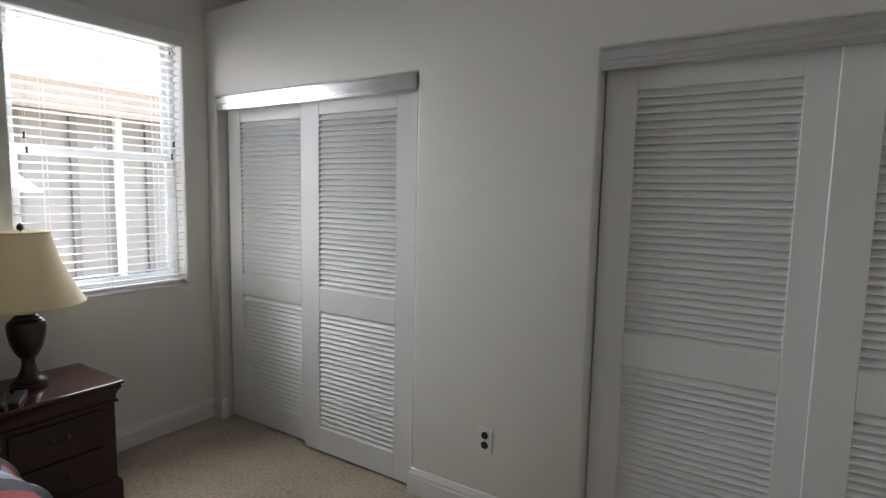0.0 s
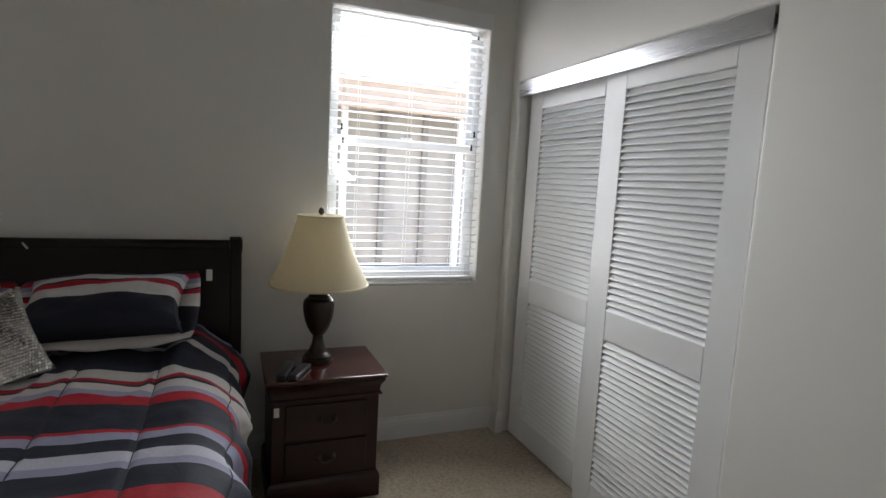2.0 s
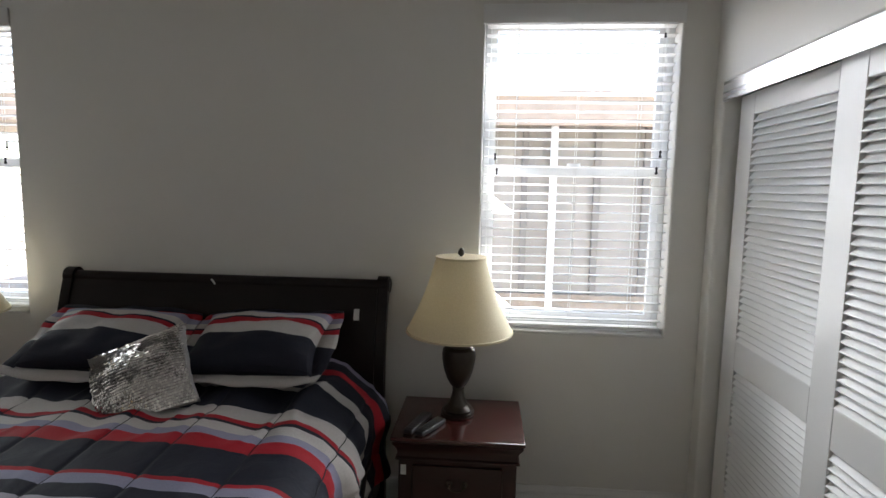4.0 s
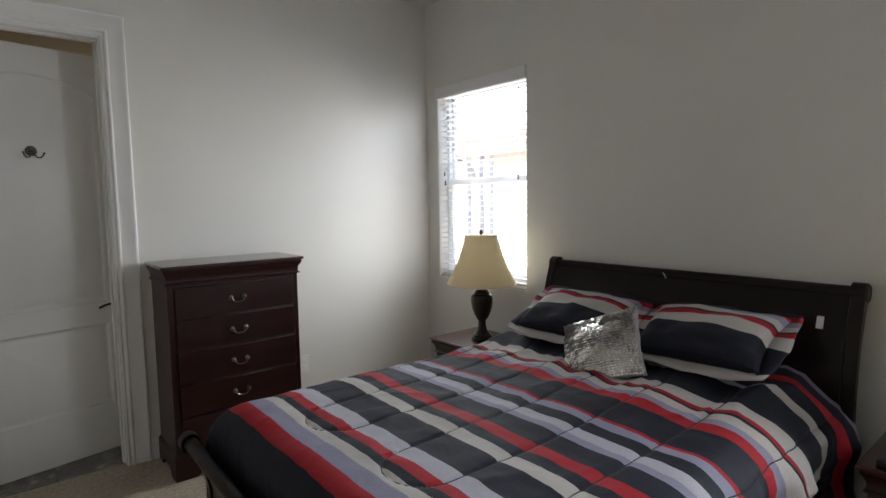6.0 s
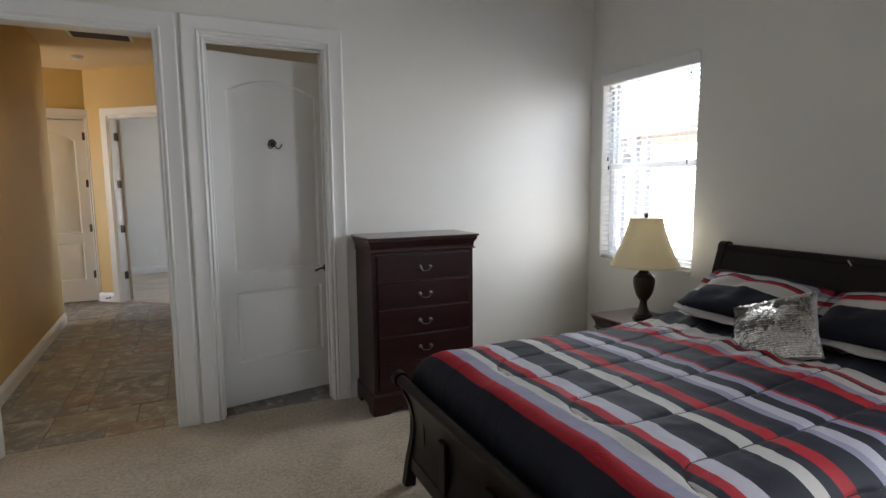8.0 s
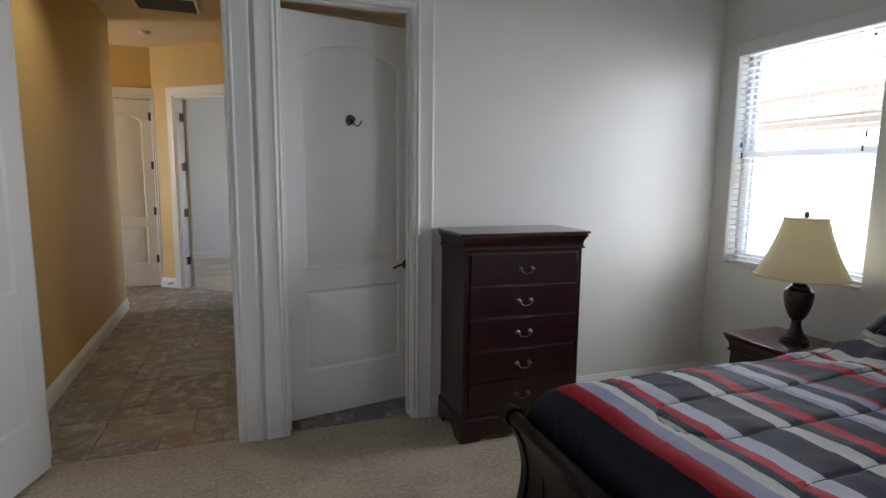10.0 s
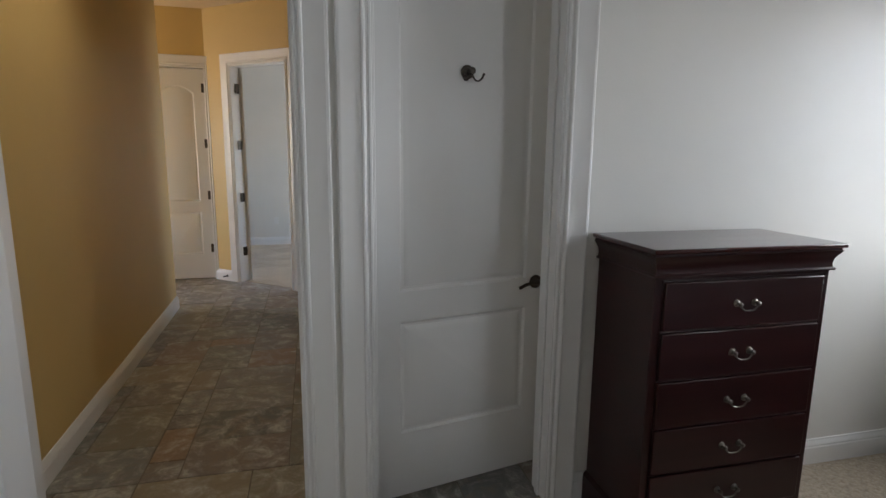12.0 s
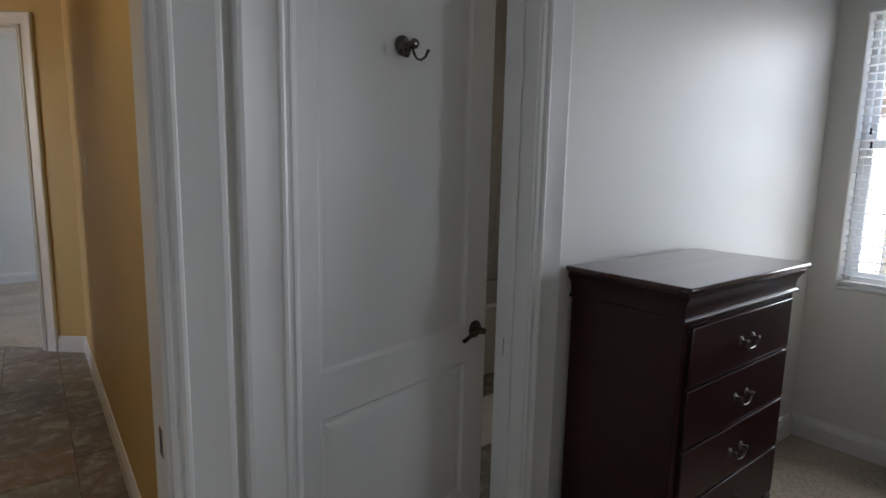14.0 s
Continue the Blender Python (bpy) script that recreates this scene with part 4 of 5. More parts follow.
part("mat", rounded_box(-0.40, 0.40, -0.24, 0.24, 0.001, 0.016, 0.006, 2), TOWEL, rug)

# ---------------------------------------------------------------- outside
slab("ground", -400, 400, -400, 400, -0.40, -0.20, EARTH, "dry sandy ground round the house", "ground")
slab("side_path", -4.6, -2.97, -12, 8, -0.20, -0.14, CONCRETE, "pale concrete path along the house", "path")
house = thing("neighbour_house", Matrix.Translation((-6.3, 0, -0.2)), "tan stucco neighbouring house with a clay tile roof", "house")
bm = bmesh.new()
box(bm, -4.0, 0.0, -2.6, 9.0, 0.0, 2.75)
part("wall", bm, STUCCO, house, smooth=False)
# strip added at the wall's foot, standing in for the dirt ground there
bm = bmesh.new()
box(bm, 0.0, 0.06, -2.6, 9.0, 0.0, 0.62)
part("plinth", bm, EARTH, house, "earth-coloured strip on the wall in place of higher ground", smooth=False)
bm = bmesh.new()
box(bm, 0.34, 0.40, -9.0, 9.0, 2.43, 2.72)
part("fascia", bm, FASCIA, house, "sunlit terracotta fascia board", smooth=False)
bm = bmesh.new()
box(bm, -4.0, 0.34, -9.0, 9.0, 2.66, 2.72)
part("soffit", bm, STUCCO, house, smooth=False)
bm = bmesh.new()
prism(bm, [(0.44, 2.725), (0.44, 2.765), (-4.0, 4.065), (-4.0, 4.025)], 1, -9.0, 9.0)
part("roof", bm, ROOF, house, smooth=False)
# upright strips, the joints' shadow put into their dark colour
for y in (0.92, 1.70, 2.48, 3.00, 3.81):
    part("pilaster", rounded_box(0.0, 0.05, y - 0.035, y + 0.035, 0.0, 2.66, 0.004, 1), JOINT_SHADE, house, "upright strip coloured dark for the shadow at a wall joint")
for y in (2.00, 3.43):
    part("downspout", rounded_box(0.05, 0.13, y - 0.036, y + 0.036, 0.1, 2.66, 0.01, 2), VINYL, house, "white downspout")
for y in (-5.22, -4.92, -4.70):
    part("post", rounded_box(0.20, 0.30, y - 0.05, y + 0.05, 0.0, 2.68, 0.006, 1), GREY_PAINT, house, "grey porch post")
arch = thing("garden_arch", Matrix.Translation((-6.9, -6.55, -0.25)), "grey rounded metal garden arch beyond the posts", "garden arch")
bm = bmesh.new()
pts = [(0, -0.75, 0.0)] + [(0, -0.75 * math.cos(a), 1.75 + 0.75 * math.sin(a)) for a in [math.pi * k / 16 for k in range(17)]] + [(0, 0.75, 0.0)]
tube(bm, pts, 0.07, 10)
part("hoop", bm, GREY_PAINT, arch)
# ---------------------------------------------------------------- furniture


def moulding(w, d, z0, z1, steps, back=0.0):
    """A profiled band round three sides of a case: steps are (height fraction, overhang)."""
    bm = bmesh.new()
    rows = []
    for f, o in steps:
        z = z0 + (z1 - z0) * f
        rows.append([bm.verts.new(p) for p in ((-w / 2 - o, back, z), (-w / 2 - o, d + o, z), (w / 2 + o, d + o, z), (w / 2 + o, back, z))])
    for r, s in zip(rows, rows[1:]):
        for k in range(4):
            bm.faces.new((r[k], r[(k + 1) % 4], s[(k + 1) % 4], s[k]))
    bm.faces.new(rows[0][::-1])
    bm.faces.new(rows[-1])
    return bm


OGEE = [(0.0, 0.0), (0.0, 0.010), (0.06, 0.012), (0.10, 0.010), (0.14, 0.004), (0.30, 0.003), (0.50, 0.006), (0.66, 0.013), (0.78, 0.020), (0.88, 0.024), (0.90, 0.020), (1.0, 0.020)]


def bail_pull(parent, x, y, z, mat, s=1.0):
    """A drawer pull: two round roses and a hanging bail. y points out of the drawer."""
    for k in (-1, 1):
        bm = bmesh.new()
        lathe(bm, [(0.013, 0.0), (0.013, 0.003), (0.009, 0.006), (0.005, 0.008), (0.005, 0.016), (0.008, 0.019), (0.0085, 0.023), (0.0001, 0.027)], 14)
        bm.transform(Matrix.Translation((x + k * 0.038 * s, y, z)) @ Matrix.Rotation(radians(-90), 4, "X"))
        rose = part("rose", bm, mat, parent)
    bm = bmesh.new()
    tube(bm, [(x + 0.038 * s * u, y + 0.018 + 0.004 * (1 - u * u), z - 0.024 * s * (1 - u ** 4)) for u in [-1 + k / 6 for k in range(13)]], 0.0029, 7)
    part("bail", bm, mat, parent)


def dresser():
    w, d, h = 0.735, 0.375, 1.185
    ob = thing("dresser", Matrix.Translation((-1.087, YS + 0.022, 0)), "tall dark cherry five-drawer dresser with pewter pulls", "dresser")
    body = bmesh.new()
    box(body, -w / 2, w / 2, 0, d - 0.002, 0.13, 1.10)
    part("body", soften(body, 0.003, 1), CHERRY, ob)
    part("top", rounded_box(-w / 2 - 0.032, w / 2 + 0.032, -0.005, d + 0.034, h - 0.017, h, 0.005, 2), CHERRY_LIT_TOP, ob, "glossy dark cherry top, coloured lighter as if lit")
    part("crown", moulding(w, d, 1.083, h - 0.017, OGEE), CHERRY, ob)
    base = bmesh.new()
    o = 0.014
    front = [(-w / 2 - o, 0), (-w / 2 + 0.10, 0), (-w / 2 + 0.115, 0.012), (-w / 2 + 0.13, 0.035), (-w / 2 + 0.16, 0.045), (0.0, 0.045), (w / 2 - 0.16, 0.045), (w / 2 - 0.13, 0.035), (w / 2 - 0.115, 0.012), (w / 2 - 0.10, 0), (w / 2 + o, 0), (w / 2 + o, 0.125), (-w / 2 - o, 0.125)]
    prism(base, front, 1, d - 0.006, d + o)
    part("plinth_front", base, CHERRY, ob)
    for s in (-1, 1):
        side = bmesh.new()
        prism(side, [(0.0, 0), (0.08, 0), (0.10, 0.035), (0.13, 0.045), (d - 0.13, 0.045), (d - 0.10, 0.035), (d - 0.08, 0), (d - 0.0065, 0), (d - 0.0065, 0.125), (0, 0.125)], 0, s * (w / 2 + o), s * (w / 2 - 0.006))
        part("plinth_side", side, CHERRY, ob)
    part("plinth_bead", moulding(w, d, 0.125, 0.142, [(0, 0.0), (0, 0.014), (0.5, 0.010), (1.0, 0.002)]), CHERRY, ob)
    z = 1.065
    gap, high = 0.010, 0.171
    for k in range(5):
        top, low = z - k * (high + gap), z - k * (high + gap) - high
        bm = bmesh.new()
        box(bm, -w / 2 + 0.035, w / 2 - 0.035, d - 0.002, d + 0.012, low, top)
        soften(bm, 0.004, 2)
        drawer = part("drawer", bm, CHERRY, ob)
        bm = bmesh.new()
        bead = [(-w / 2 + 0.030, low - 0.005), (w / 2 - 0.030, low - 0.005), (w / 2 - 0.030, top + 0.005), (-w / 2 + 0.030, top + 0.005)]
        tube(bm, [(x, d + 0.001, zz) for x, zz in bead + bead[:1]], 0.003, 6)
        part("cock_bead", bm, CHERRY, ob)
        bail_pull(drawer, 0.004, d + 0.012, (low + top) / 2 + 0.001, PEWTER)
    return ob


def nightstand():
    w, d, h = 0.47, 0.40, 0.590
    ob = thing("nightstand", Matrix.Identity(4), "dark cherry two-drawer nightstand beside the bed", "nightstand", "nightstands")
    body = bmesh.new()
    box(body, -w / 2, w / 2, 0, d - 0.002, 0.11, h - 0.09)
    part("body", soften(body, 0.003, 1), CHERRY, ob)
    part("top", rounded_box(-w / 2 - 0.030, w / 2 + 0.030, -0.004, d + 0.032, h - 0.016, h, 0.005, 2), CHERRY_LIT_TOP, ob, "glossy dark cherry top, coloured lighter as if lit")
    part("frieze", moulding(w, d, h - 0.10, h - 0.016, OGEE), CHERRY, ob)
    part("plinth", moulding(w, d, 0.0, 0.12, [(0, 0), (0, 0.014), (0.82, 0.014), (0.92, 0.010), (1.0, 0.003)]), CHERRY, ob)
    for low, top in ((0.135, 0.295), (0.312, 0.470)):
        bm = bmesh.new()
        box(bm, -w / 2 + 0.055, w / 2 - 0.055, d - 0.002, d + 0.010, low, top)
        drawer = part("drawer", soften(bm, 0.004, 2), CHERRY, ob)
        bail_pull(drawer, 0, d + 0.010, (low + top) / 2 + 0.01, BRONZE, 0.8)
    return ob


def table_lamp():
    ob = thing("table_lamp", Matrix.Identity(4), "bronze urn table lamp with a cream pleated shade", "table lamp", "bedside lamps")
    bm = bmesh.new()
    lathe(bm, [(0.070, 0.0), (0.072, 0.008), (0.071, 0.016), (0.063, 0.018), (0.064, 0.027), (0.058, 0.034), (0.046, 0.044), (0.036, 0.062), (0.028, 0.085), (0.024, 0.110)], 32)
    part("foot", bm, LAMP_BODY, ob)
    bm = bmesh.new()
    lathe(bm, [(0.024, 0.108), (0.026, 0.116), (0.024, 0.122), (0.036, 0.136), (0.052, 0.165), (0.065, 0.205), (0.072, 0.245), (0.073, 0.272), (0.068, 0.292), (0.056, 0.303), (0.045, 0.306)], 32)
    part("urn", bm, LAMP_BODY, ob)
    bm = bmesh.new()
    lathe(bm, [(0.046, 0.304), (0.050, 0.308), (0.049, 0.314), (0.040, 0.320), (0.030, 0.336), (0.023, 0.356), (0.021, 0.378), (0.012, 0.380), (0.012, 0.43)], 32)
    part("neck", bm, LAMP_BODY, ob)
    bm = bmesh.new()
    n, z0, z1, r0, r1 = 84, 0.372, 0.688, 0.226, 0.104
    rows = []
    for k in range(9):
        f = k / 8
        r = r0 + (r1 - r0) * f - 0.012 * math.sin(math.pi * f)
        rows.append([bm.verts.new(((r + 0.0009 * (i % 2)) * math.cos(2 * math.pi * i / n), (r + 0.0009 * (i % 2)) * math.sin(2 * math.pi * i / n), z0 + (z1 - z0) * f)) for i in range(n)])
    for a, b in zip(rows, rows[1:]):
        for i in range(n):
            bm.faces.new((a[i], a[(i + 1) % n], b[(i + 1) % n], b[i]))
    shade = part("shade", bm, SHADE, ob, "cream pleated cloth shade")
    for r, z in ((r0 + 0.001, z0), (r1 + 0.001, z1)):
        bm = bmesh.new()
        lathe(bm, [(r - 0.003, z - 0.004), (r + 0.002, z - 0.005), (r + 0.0025, z + 0.004), (r - 0.003, z + 0.005)], 64)
        part("trim_band", bm, SHADE, shade)
    bm = bmesh.new()
    for a in range(3):
        tube(bm, [(0, 0, z1 - 0.010), (r1 * math.cos(a * 2.094), r1 * math.sin(a * 2.094), z1 - 0.003)], 0.0016, 6)
    tube(bm, [(0, 0, 0.43), (0.04, 0, 0.50), (0.045, 0, 0.60), (0, 0, z1 - 0.008)], 0.0016, 6)
    tube(bm, [(0, 0, 0.43), (-0.04, 0, 0.50), (-0.045, 0, 0.60), (0, 0, z1 - 0.008)], 0.0016, 6)
    part("harp", bm, BRONZE, shade, "thin wire harp")
    bm = bmesh.new()
    lathe(bm, [(0.008, z1 - 0.012), (0.008, z1 + 0.003), (0.006, z1 + 0.008), (0.012, z1 + 0.012), (0.014, z1 + 0.022), (0.010, z1 + 0.034), (0.0001, z1 + 0.042)], 14)
    part("finial", bm, LAMP_BODY, ob, "dark bronze pine-cone finial")
    return ob


dresser()
stand = nightstand()
stand.matrix_basis = pose(XW + 0.105, 1.190, 0, 0, 0, -90)
copy_thing(stand, pose(XW + 0.110, -1.165, 0, 0, 0, -90))
tag = thing("paper_tag", pose(XW + 0.105 + 0.4005, 0.975, 0.445, 0, 0, -90), "small white paper label on the nightstand", "label")
part("label_sheet", rounded_box(-0.011, 0.011, 0, 0.0012, -0.021, 0.021, 0.0005, 1), STICKER, tag)
lamp = table_lamp()
lamp.matrix_basis = pose(-2.525, 1.178, 0.590)
copy_thing(lamp, pose(-2.495, -1.163, 0.590, 0, 0, 25))


def remote(m, length, label):
    ob = thing("remote_control", m, label, "remote control", "remotes on the nightstand")
    bm = bmesh.new()
    box(bm, -0.024, 0.024, -length / 2, length / 2, 0.0, 0.020)
    for v in bm.verts:
        if v.co.y < 0:
            v.co.x *= 0.86
    part("case", soften(bm, 0.007, 3), BLACK, ob)
    for j in range(7):
        for i in (-1, 0, 1):
            part("button", rounded_box(i * 0.013 - 0.004, i * 0.013 + 0.004, -length / 2 + 0.03 + j * 0.018 - 0.004, -length / 2 + 0.03 + j * 0.018 + 0.004, 0.019, 0.0225, 0.0015, 1), GREY_KEYS, ob)
    return ob


remote(pose(-2.39, 1.02, 0.590, 0, 0, 72), 0.20, "black plastic television remote control on the nightstand")
remote(pose(-2.36, 1.075, 0.590, 0, 0, 62), 0.17, "short black plastic remote control on the nightstand")

# ---------------------------------------------------------------- sleigh bed
BY, CY, FY = 0.043, -0.010, -0.080


def curve_band(path, thick, y0, y1, bm=None):
    """A bent board: a line of (x, z) made thick and extruded along y."""
    bm = bm or bmesh.new()
    pts = [Vector(p) for p in path]
    left, right = [], []
    for i, p in enumerate(pts):
        w = (pts[min(i + 1, len(pts) - 1)] - pts[max(i - 1, 0)]).normalized()
        n = Vector((-w.y, w.x))
        t = thick[i] if isinstance(thick, list) else thick
        left.append(p + n * t / 2)
        right.append(p - n * t / 2)
    return prism(bm, [tuple(p) for p in left + right[::-1]], 1, y0, y1)


def smooth_path(points, steps=5):
    out = []
    for i in range(len(points) - 1):
        p0, p1, p2, p3 = (Vector(points[max(0, min(len(points) - 1, j))]) for j in (i - 1, i, i + 1, i + 2))
        for k in range(steps):
            t = k / steps
            out.append(tuple(0.5 * (2 * p1 + (p2 - p0) * t + (2 * p0 - 5 * p1 + 4 * p2 - p3) * t * t + (3 * p1 - p0 - 3 * p2 + p3) * t ** 3)))
    return out + [points[-1]]


bed = thing("sleigh_bed", Matrix.Translation((0, BY, 0)), "dark espresso wooden sleigh bed frame against the wall", "bed")
head_line = smooth_path([(-2.655, 0.0), (-2.645, 0.25), (-2.622, 0.50), (-2.618, 0.70), (-2.640, 0.88), (-2.680, 1.02), (-2.712, 1.105)])
part("headboard", curve_band(head_line[10:], 0.030, -0.775, 0.775), ESPRESSO, bed)
bm = bmesh.new()
lathe(bm, [(0.030, -0.777), (0.030, 0.777)], 20)
bm.transform(Matrix.Translation((-2.722, 0, 1.108)) @ Matrix.Rotation(radians(90), 4, "X"))
part("head_roll", bm, ESPRESSO, bed)
foot_line = smooth_path([(-0.625, 0.0), (-0.640, 0.12), (-0.662, 0.24), (-0.668, 0.34), (-0.648, 0.44), (-0.615, 0.52), (-0.594, 0.565)])
part("footboard", curve_band(foot_line[4:], 0.026, -0.82 + FY, 0.82 + FY), ESPRESSO, bed)
bm = bmesh.new()
lathe(bm, [(0.026, -0.822 - FY), (0.026, 0.822 - FY)], 20)
bm.transform(Matrix.Translation((-0.586, 0, 0.566)) @ Matrix.Rotation(radians(90), 4, "X"))
part("foot_roll", bm, ESPRESSO, bed)
for line, roll, half, r, off in ((head_line, (-2.722, 1.112), 0.795, 0.042, 0.0), (foot_line, (-0.585, 0.568), 0.842, 0.037, FY)):
    n = len(line)
    thick = [0.060 - 0.018 * math.sin(math.pi * min(1, i / n)) for i in range(n)]
    for s in (-1, 1):
        bm = curve_band(line, thick, off + s * (half - 0.025) - 0.025, off + s * (half - 0.025) + 0.025)
        soften(bm, 0.006, 2)
        post = part("post", bm, ESPRESSO, bed)
        bm = bmesh.new()
        lathe(bm, [(0.0001, s * (half - 0.055)), (r, s * (half - 0.052)), (r, s * (half - 0.002)), (r * 0.8, s * (half + 0.004)), (r * 0.72, s * (half + 0.001)), (0.0001, s * (half + 0.002))], 22)
        bm.transform(Matrix.Translation((roll[0], off, roll[1])) @ Matrix.Rotation(radians(90), 4, "X"))
        part("scroll", bm, ESPRESSO, post)
for s in (-1, 1):
    part("side_rail", rounded_box(-2.63, -0.65, s * 0.76 - 0.014, s * 0.76 + 0.014, 0.16, 0.40, 0.006, 2), ESPRESSO, bed)
for y in (-0.42, 0.0, 0.42):
    part("foot_stile", rounded_box(-0.655, -0.628, FY + y - 0.035, FY + y + 0.035, 0.14, 0.40, 0.004, 1), ESPRESSO, bed)
part("foot_rail", rounded_box(-0.658, -0.624, -0.77 + FY, 0.77 + FY, 0.10, 0.17, 0.005, 1), ESPRESSO, bed)
mattress = thing("mattress", Matrix.Translation((-1.64, CY, 0.25)), "dark covered mattress under the striped comforter", "mattress")
part("core", rounded_box(-0.95, 0.90, -0.735, 0.735, 0.0, 0.40, 0.05, 3), MATTRESS, mattress)
slats = thing("bed_slats", Matrix.Translation((-1.64, BY, 0.22)), "wooden bed slats under the mattress", "bed slats")
part("board", rounded_box(-0.95, 0.95, -0.74, 0.74, 0.0, 0.03, 0.004, 1), ESPRESSO, slats)
tag = thing("paper_tag", pose(-2.642, 0.700, 0.985, 0, -18, 0), "small white paper label on the headboard", "label")
part("label_sheet", rounded_box(0, 0.0012, -0.013, 0.013, -0.026, 0.026, 0.0005, 1), STICKER, tag)
tag = thing("tape_scrap", pose(-2.690, 0.0, 1.108, 35, 0, 0), "small scrap of clear tape on the headboard", "tape")
part("tape_strip", rounded_box(0, 0.001, -0.004, 0.004, -0.016, 0.016, 0.0004, 1), STICKER, tag)

STRIPES = [(-2.75, NAVY), (-2.68, PALE), (-2.62, PERI), (-2.57, NAVY), (-2.50, RED), (-2.45, NAVY), (-2.345, PALE), (-2.285, NAVY), (-2.13, PALE), (-2.045, RED), (-2.015, NAVY), (-1.998, PALE), (-1.945, PERI), (-1.90, RED), (-1.83, NAVY),
           (-1.668, RED), (-1.65, PERI), (-1.605, NAVY), (-1.545, LAV), (-1.485, PERI), (-1.45, NAVY), (-1.35, RED), (-1.285, NAVY), (-1.235, PALE), (-1.175, NAVY), (-1.03, LAV), (-0.96, RED), (-0.915, NAVY),
           (-0.885, PALE), (-0.84, PERI), (-0.775, RED), (-0.715, NAVY)]
QUILT = striped_cloth("striped_comforter_cloth", [(x + 2.75, c) for x, c in STRIPES], -2.75, 2.25, 0)


C_TOP, C_FLAT, C_ROUND, C_HANG, C_FOOT, C_FROUND = 0.705, 0.685, 0.13, 0.30, -0.765, 0.105
LOOP_X = -0.98


def stitch_depth(xs, s):
    """How near a place on the cloth is to the quilting: channels along the bed that turn back in loops near the foot."""
    line = (s + 0.20 + CY) / 0.25
    if xs < LOOP_X:
        return abs(line - round(line)) * 0.25
    mid = (math.floor((line + 1) / 2) * 2 - 0.5 - line) * 0.25
    return abs(math.hypot(mid, xs - LOOP_X) - 0.125) if abs(mid) < 0.26 else 1.0


def cloth_point(v, s, proud=0.0):
    """A point of the comforter: v runs from the head along the bed and down at the foot, s across it and down the sides."""
    if v < C_FOOT + 2.70:
        x, dx, nxv = -2.70 + v, 0.0, 0.0
    else:
        a = (v - C_FOOT - 2.70) / C_FROUND
        if a < math.pi / 2:
            x, dx, nxv = C_FOOT + C_FROUND * math.sin(a), C_FROUND * (1 - math.cos(a)), math.sin(a)
        else:
            x, dx, nxv = C_FOOT + C_FROUND, C_FROUND + (a - math.pi / 2) * C_FROUND, 1.0
    m, sg = abs(s), (1 if s > 0 else -1)
    if m < C_FLAT:
        y, dy, nyv = s, 0.0, 0.0
    else:
        a = (m - C_FLAT) / C_ROUND
        if a < math.pi / 2:
            y, dy, nyv = sg * (C_FLAT + C_ROUND * math.sin(a)), C_ROUND * (1 - math.cos(a)), math.sin(a)
        else:
            y, dy, nyv = sg * (C_FLAT + C_ROUND), C_ROUND + (a - math.pi / 2) * C_ROUND, 1.0
    xs = -2.70 + v
    near = stitch_depth(xs, s)
    puff = -0.006 * math.exp(-(near / 0.008) ** 2) - 0.003 * math.exp(-(near / 0.035) ** 2)
    soft = noise.noise(Vector((xs * 2.3, s * 2.3, 1.7))) * 0.014 + noise.noise(Vector((xs * 6.0, s * 6.0, 4.0))) * 0.006
    soft += 0.004 * noise.noise(Vector((xs * 14.0, s * 9.0, 2.0)))
    ridge = 1 - abs(noise.noise(Vector((xs * 3.2 + 0.8 * s, s * 7.5, 6.3))))
    soft += (0.003 + 0.008 * max(0.0, min(1.0, (-xs - 1.7) / 0.4))) * max(0.0, ridge - 0.80) / 0.20
    near_head = max(0.0, min(1.0, (-xs - 1.75) / 0.3))
    soft += near_head * 0.018 * math.sin(s * 23 + 2.0 * noise.noise(Vector((xs * 3, s * 3, 0)))) * (0.4 + 0.6 * abs(math.sin(xs * 9)))
    swell = max(0.0, min(1.0, (-xs - 2.08) / 0.22))
    soft += 0.040 * swell * swell * (3 - 2 * swell) * (1 - nyv)
    crown = 0.020 * (1 - min(1, (m / 0.75) ** 2))
    fold = nyv * ((0.026 * math.sin(xs * 17 + 1.5 * math.sin(xs * 4)) + 0.011 * math.sin(xs * 41 + 2.2 * math.sin(xs * 6))) * min(1.0, max(0.0, dy - 0.01) / 0.15) + 0.01 * dy)
    lift = puff + soft + 0.012 + proud
    up = max(0.0, 1 - nyv) * max(0.0, 1 - nxv)
    return x + nxv * (lift * 0.6), CY + y + sg * (fold + nyv * lift), C_TOP + crown - math.hypot(dy, dx) + up * lift


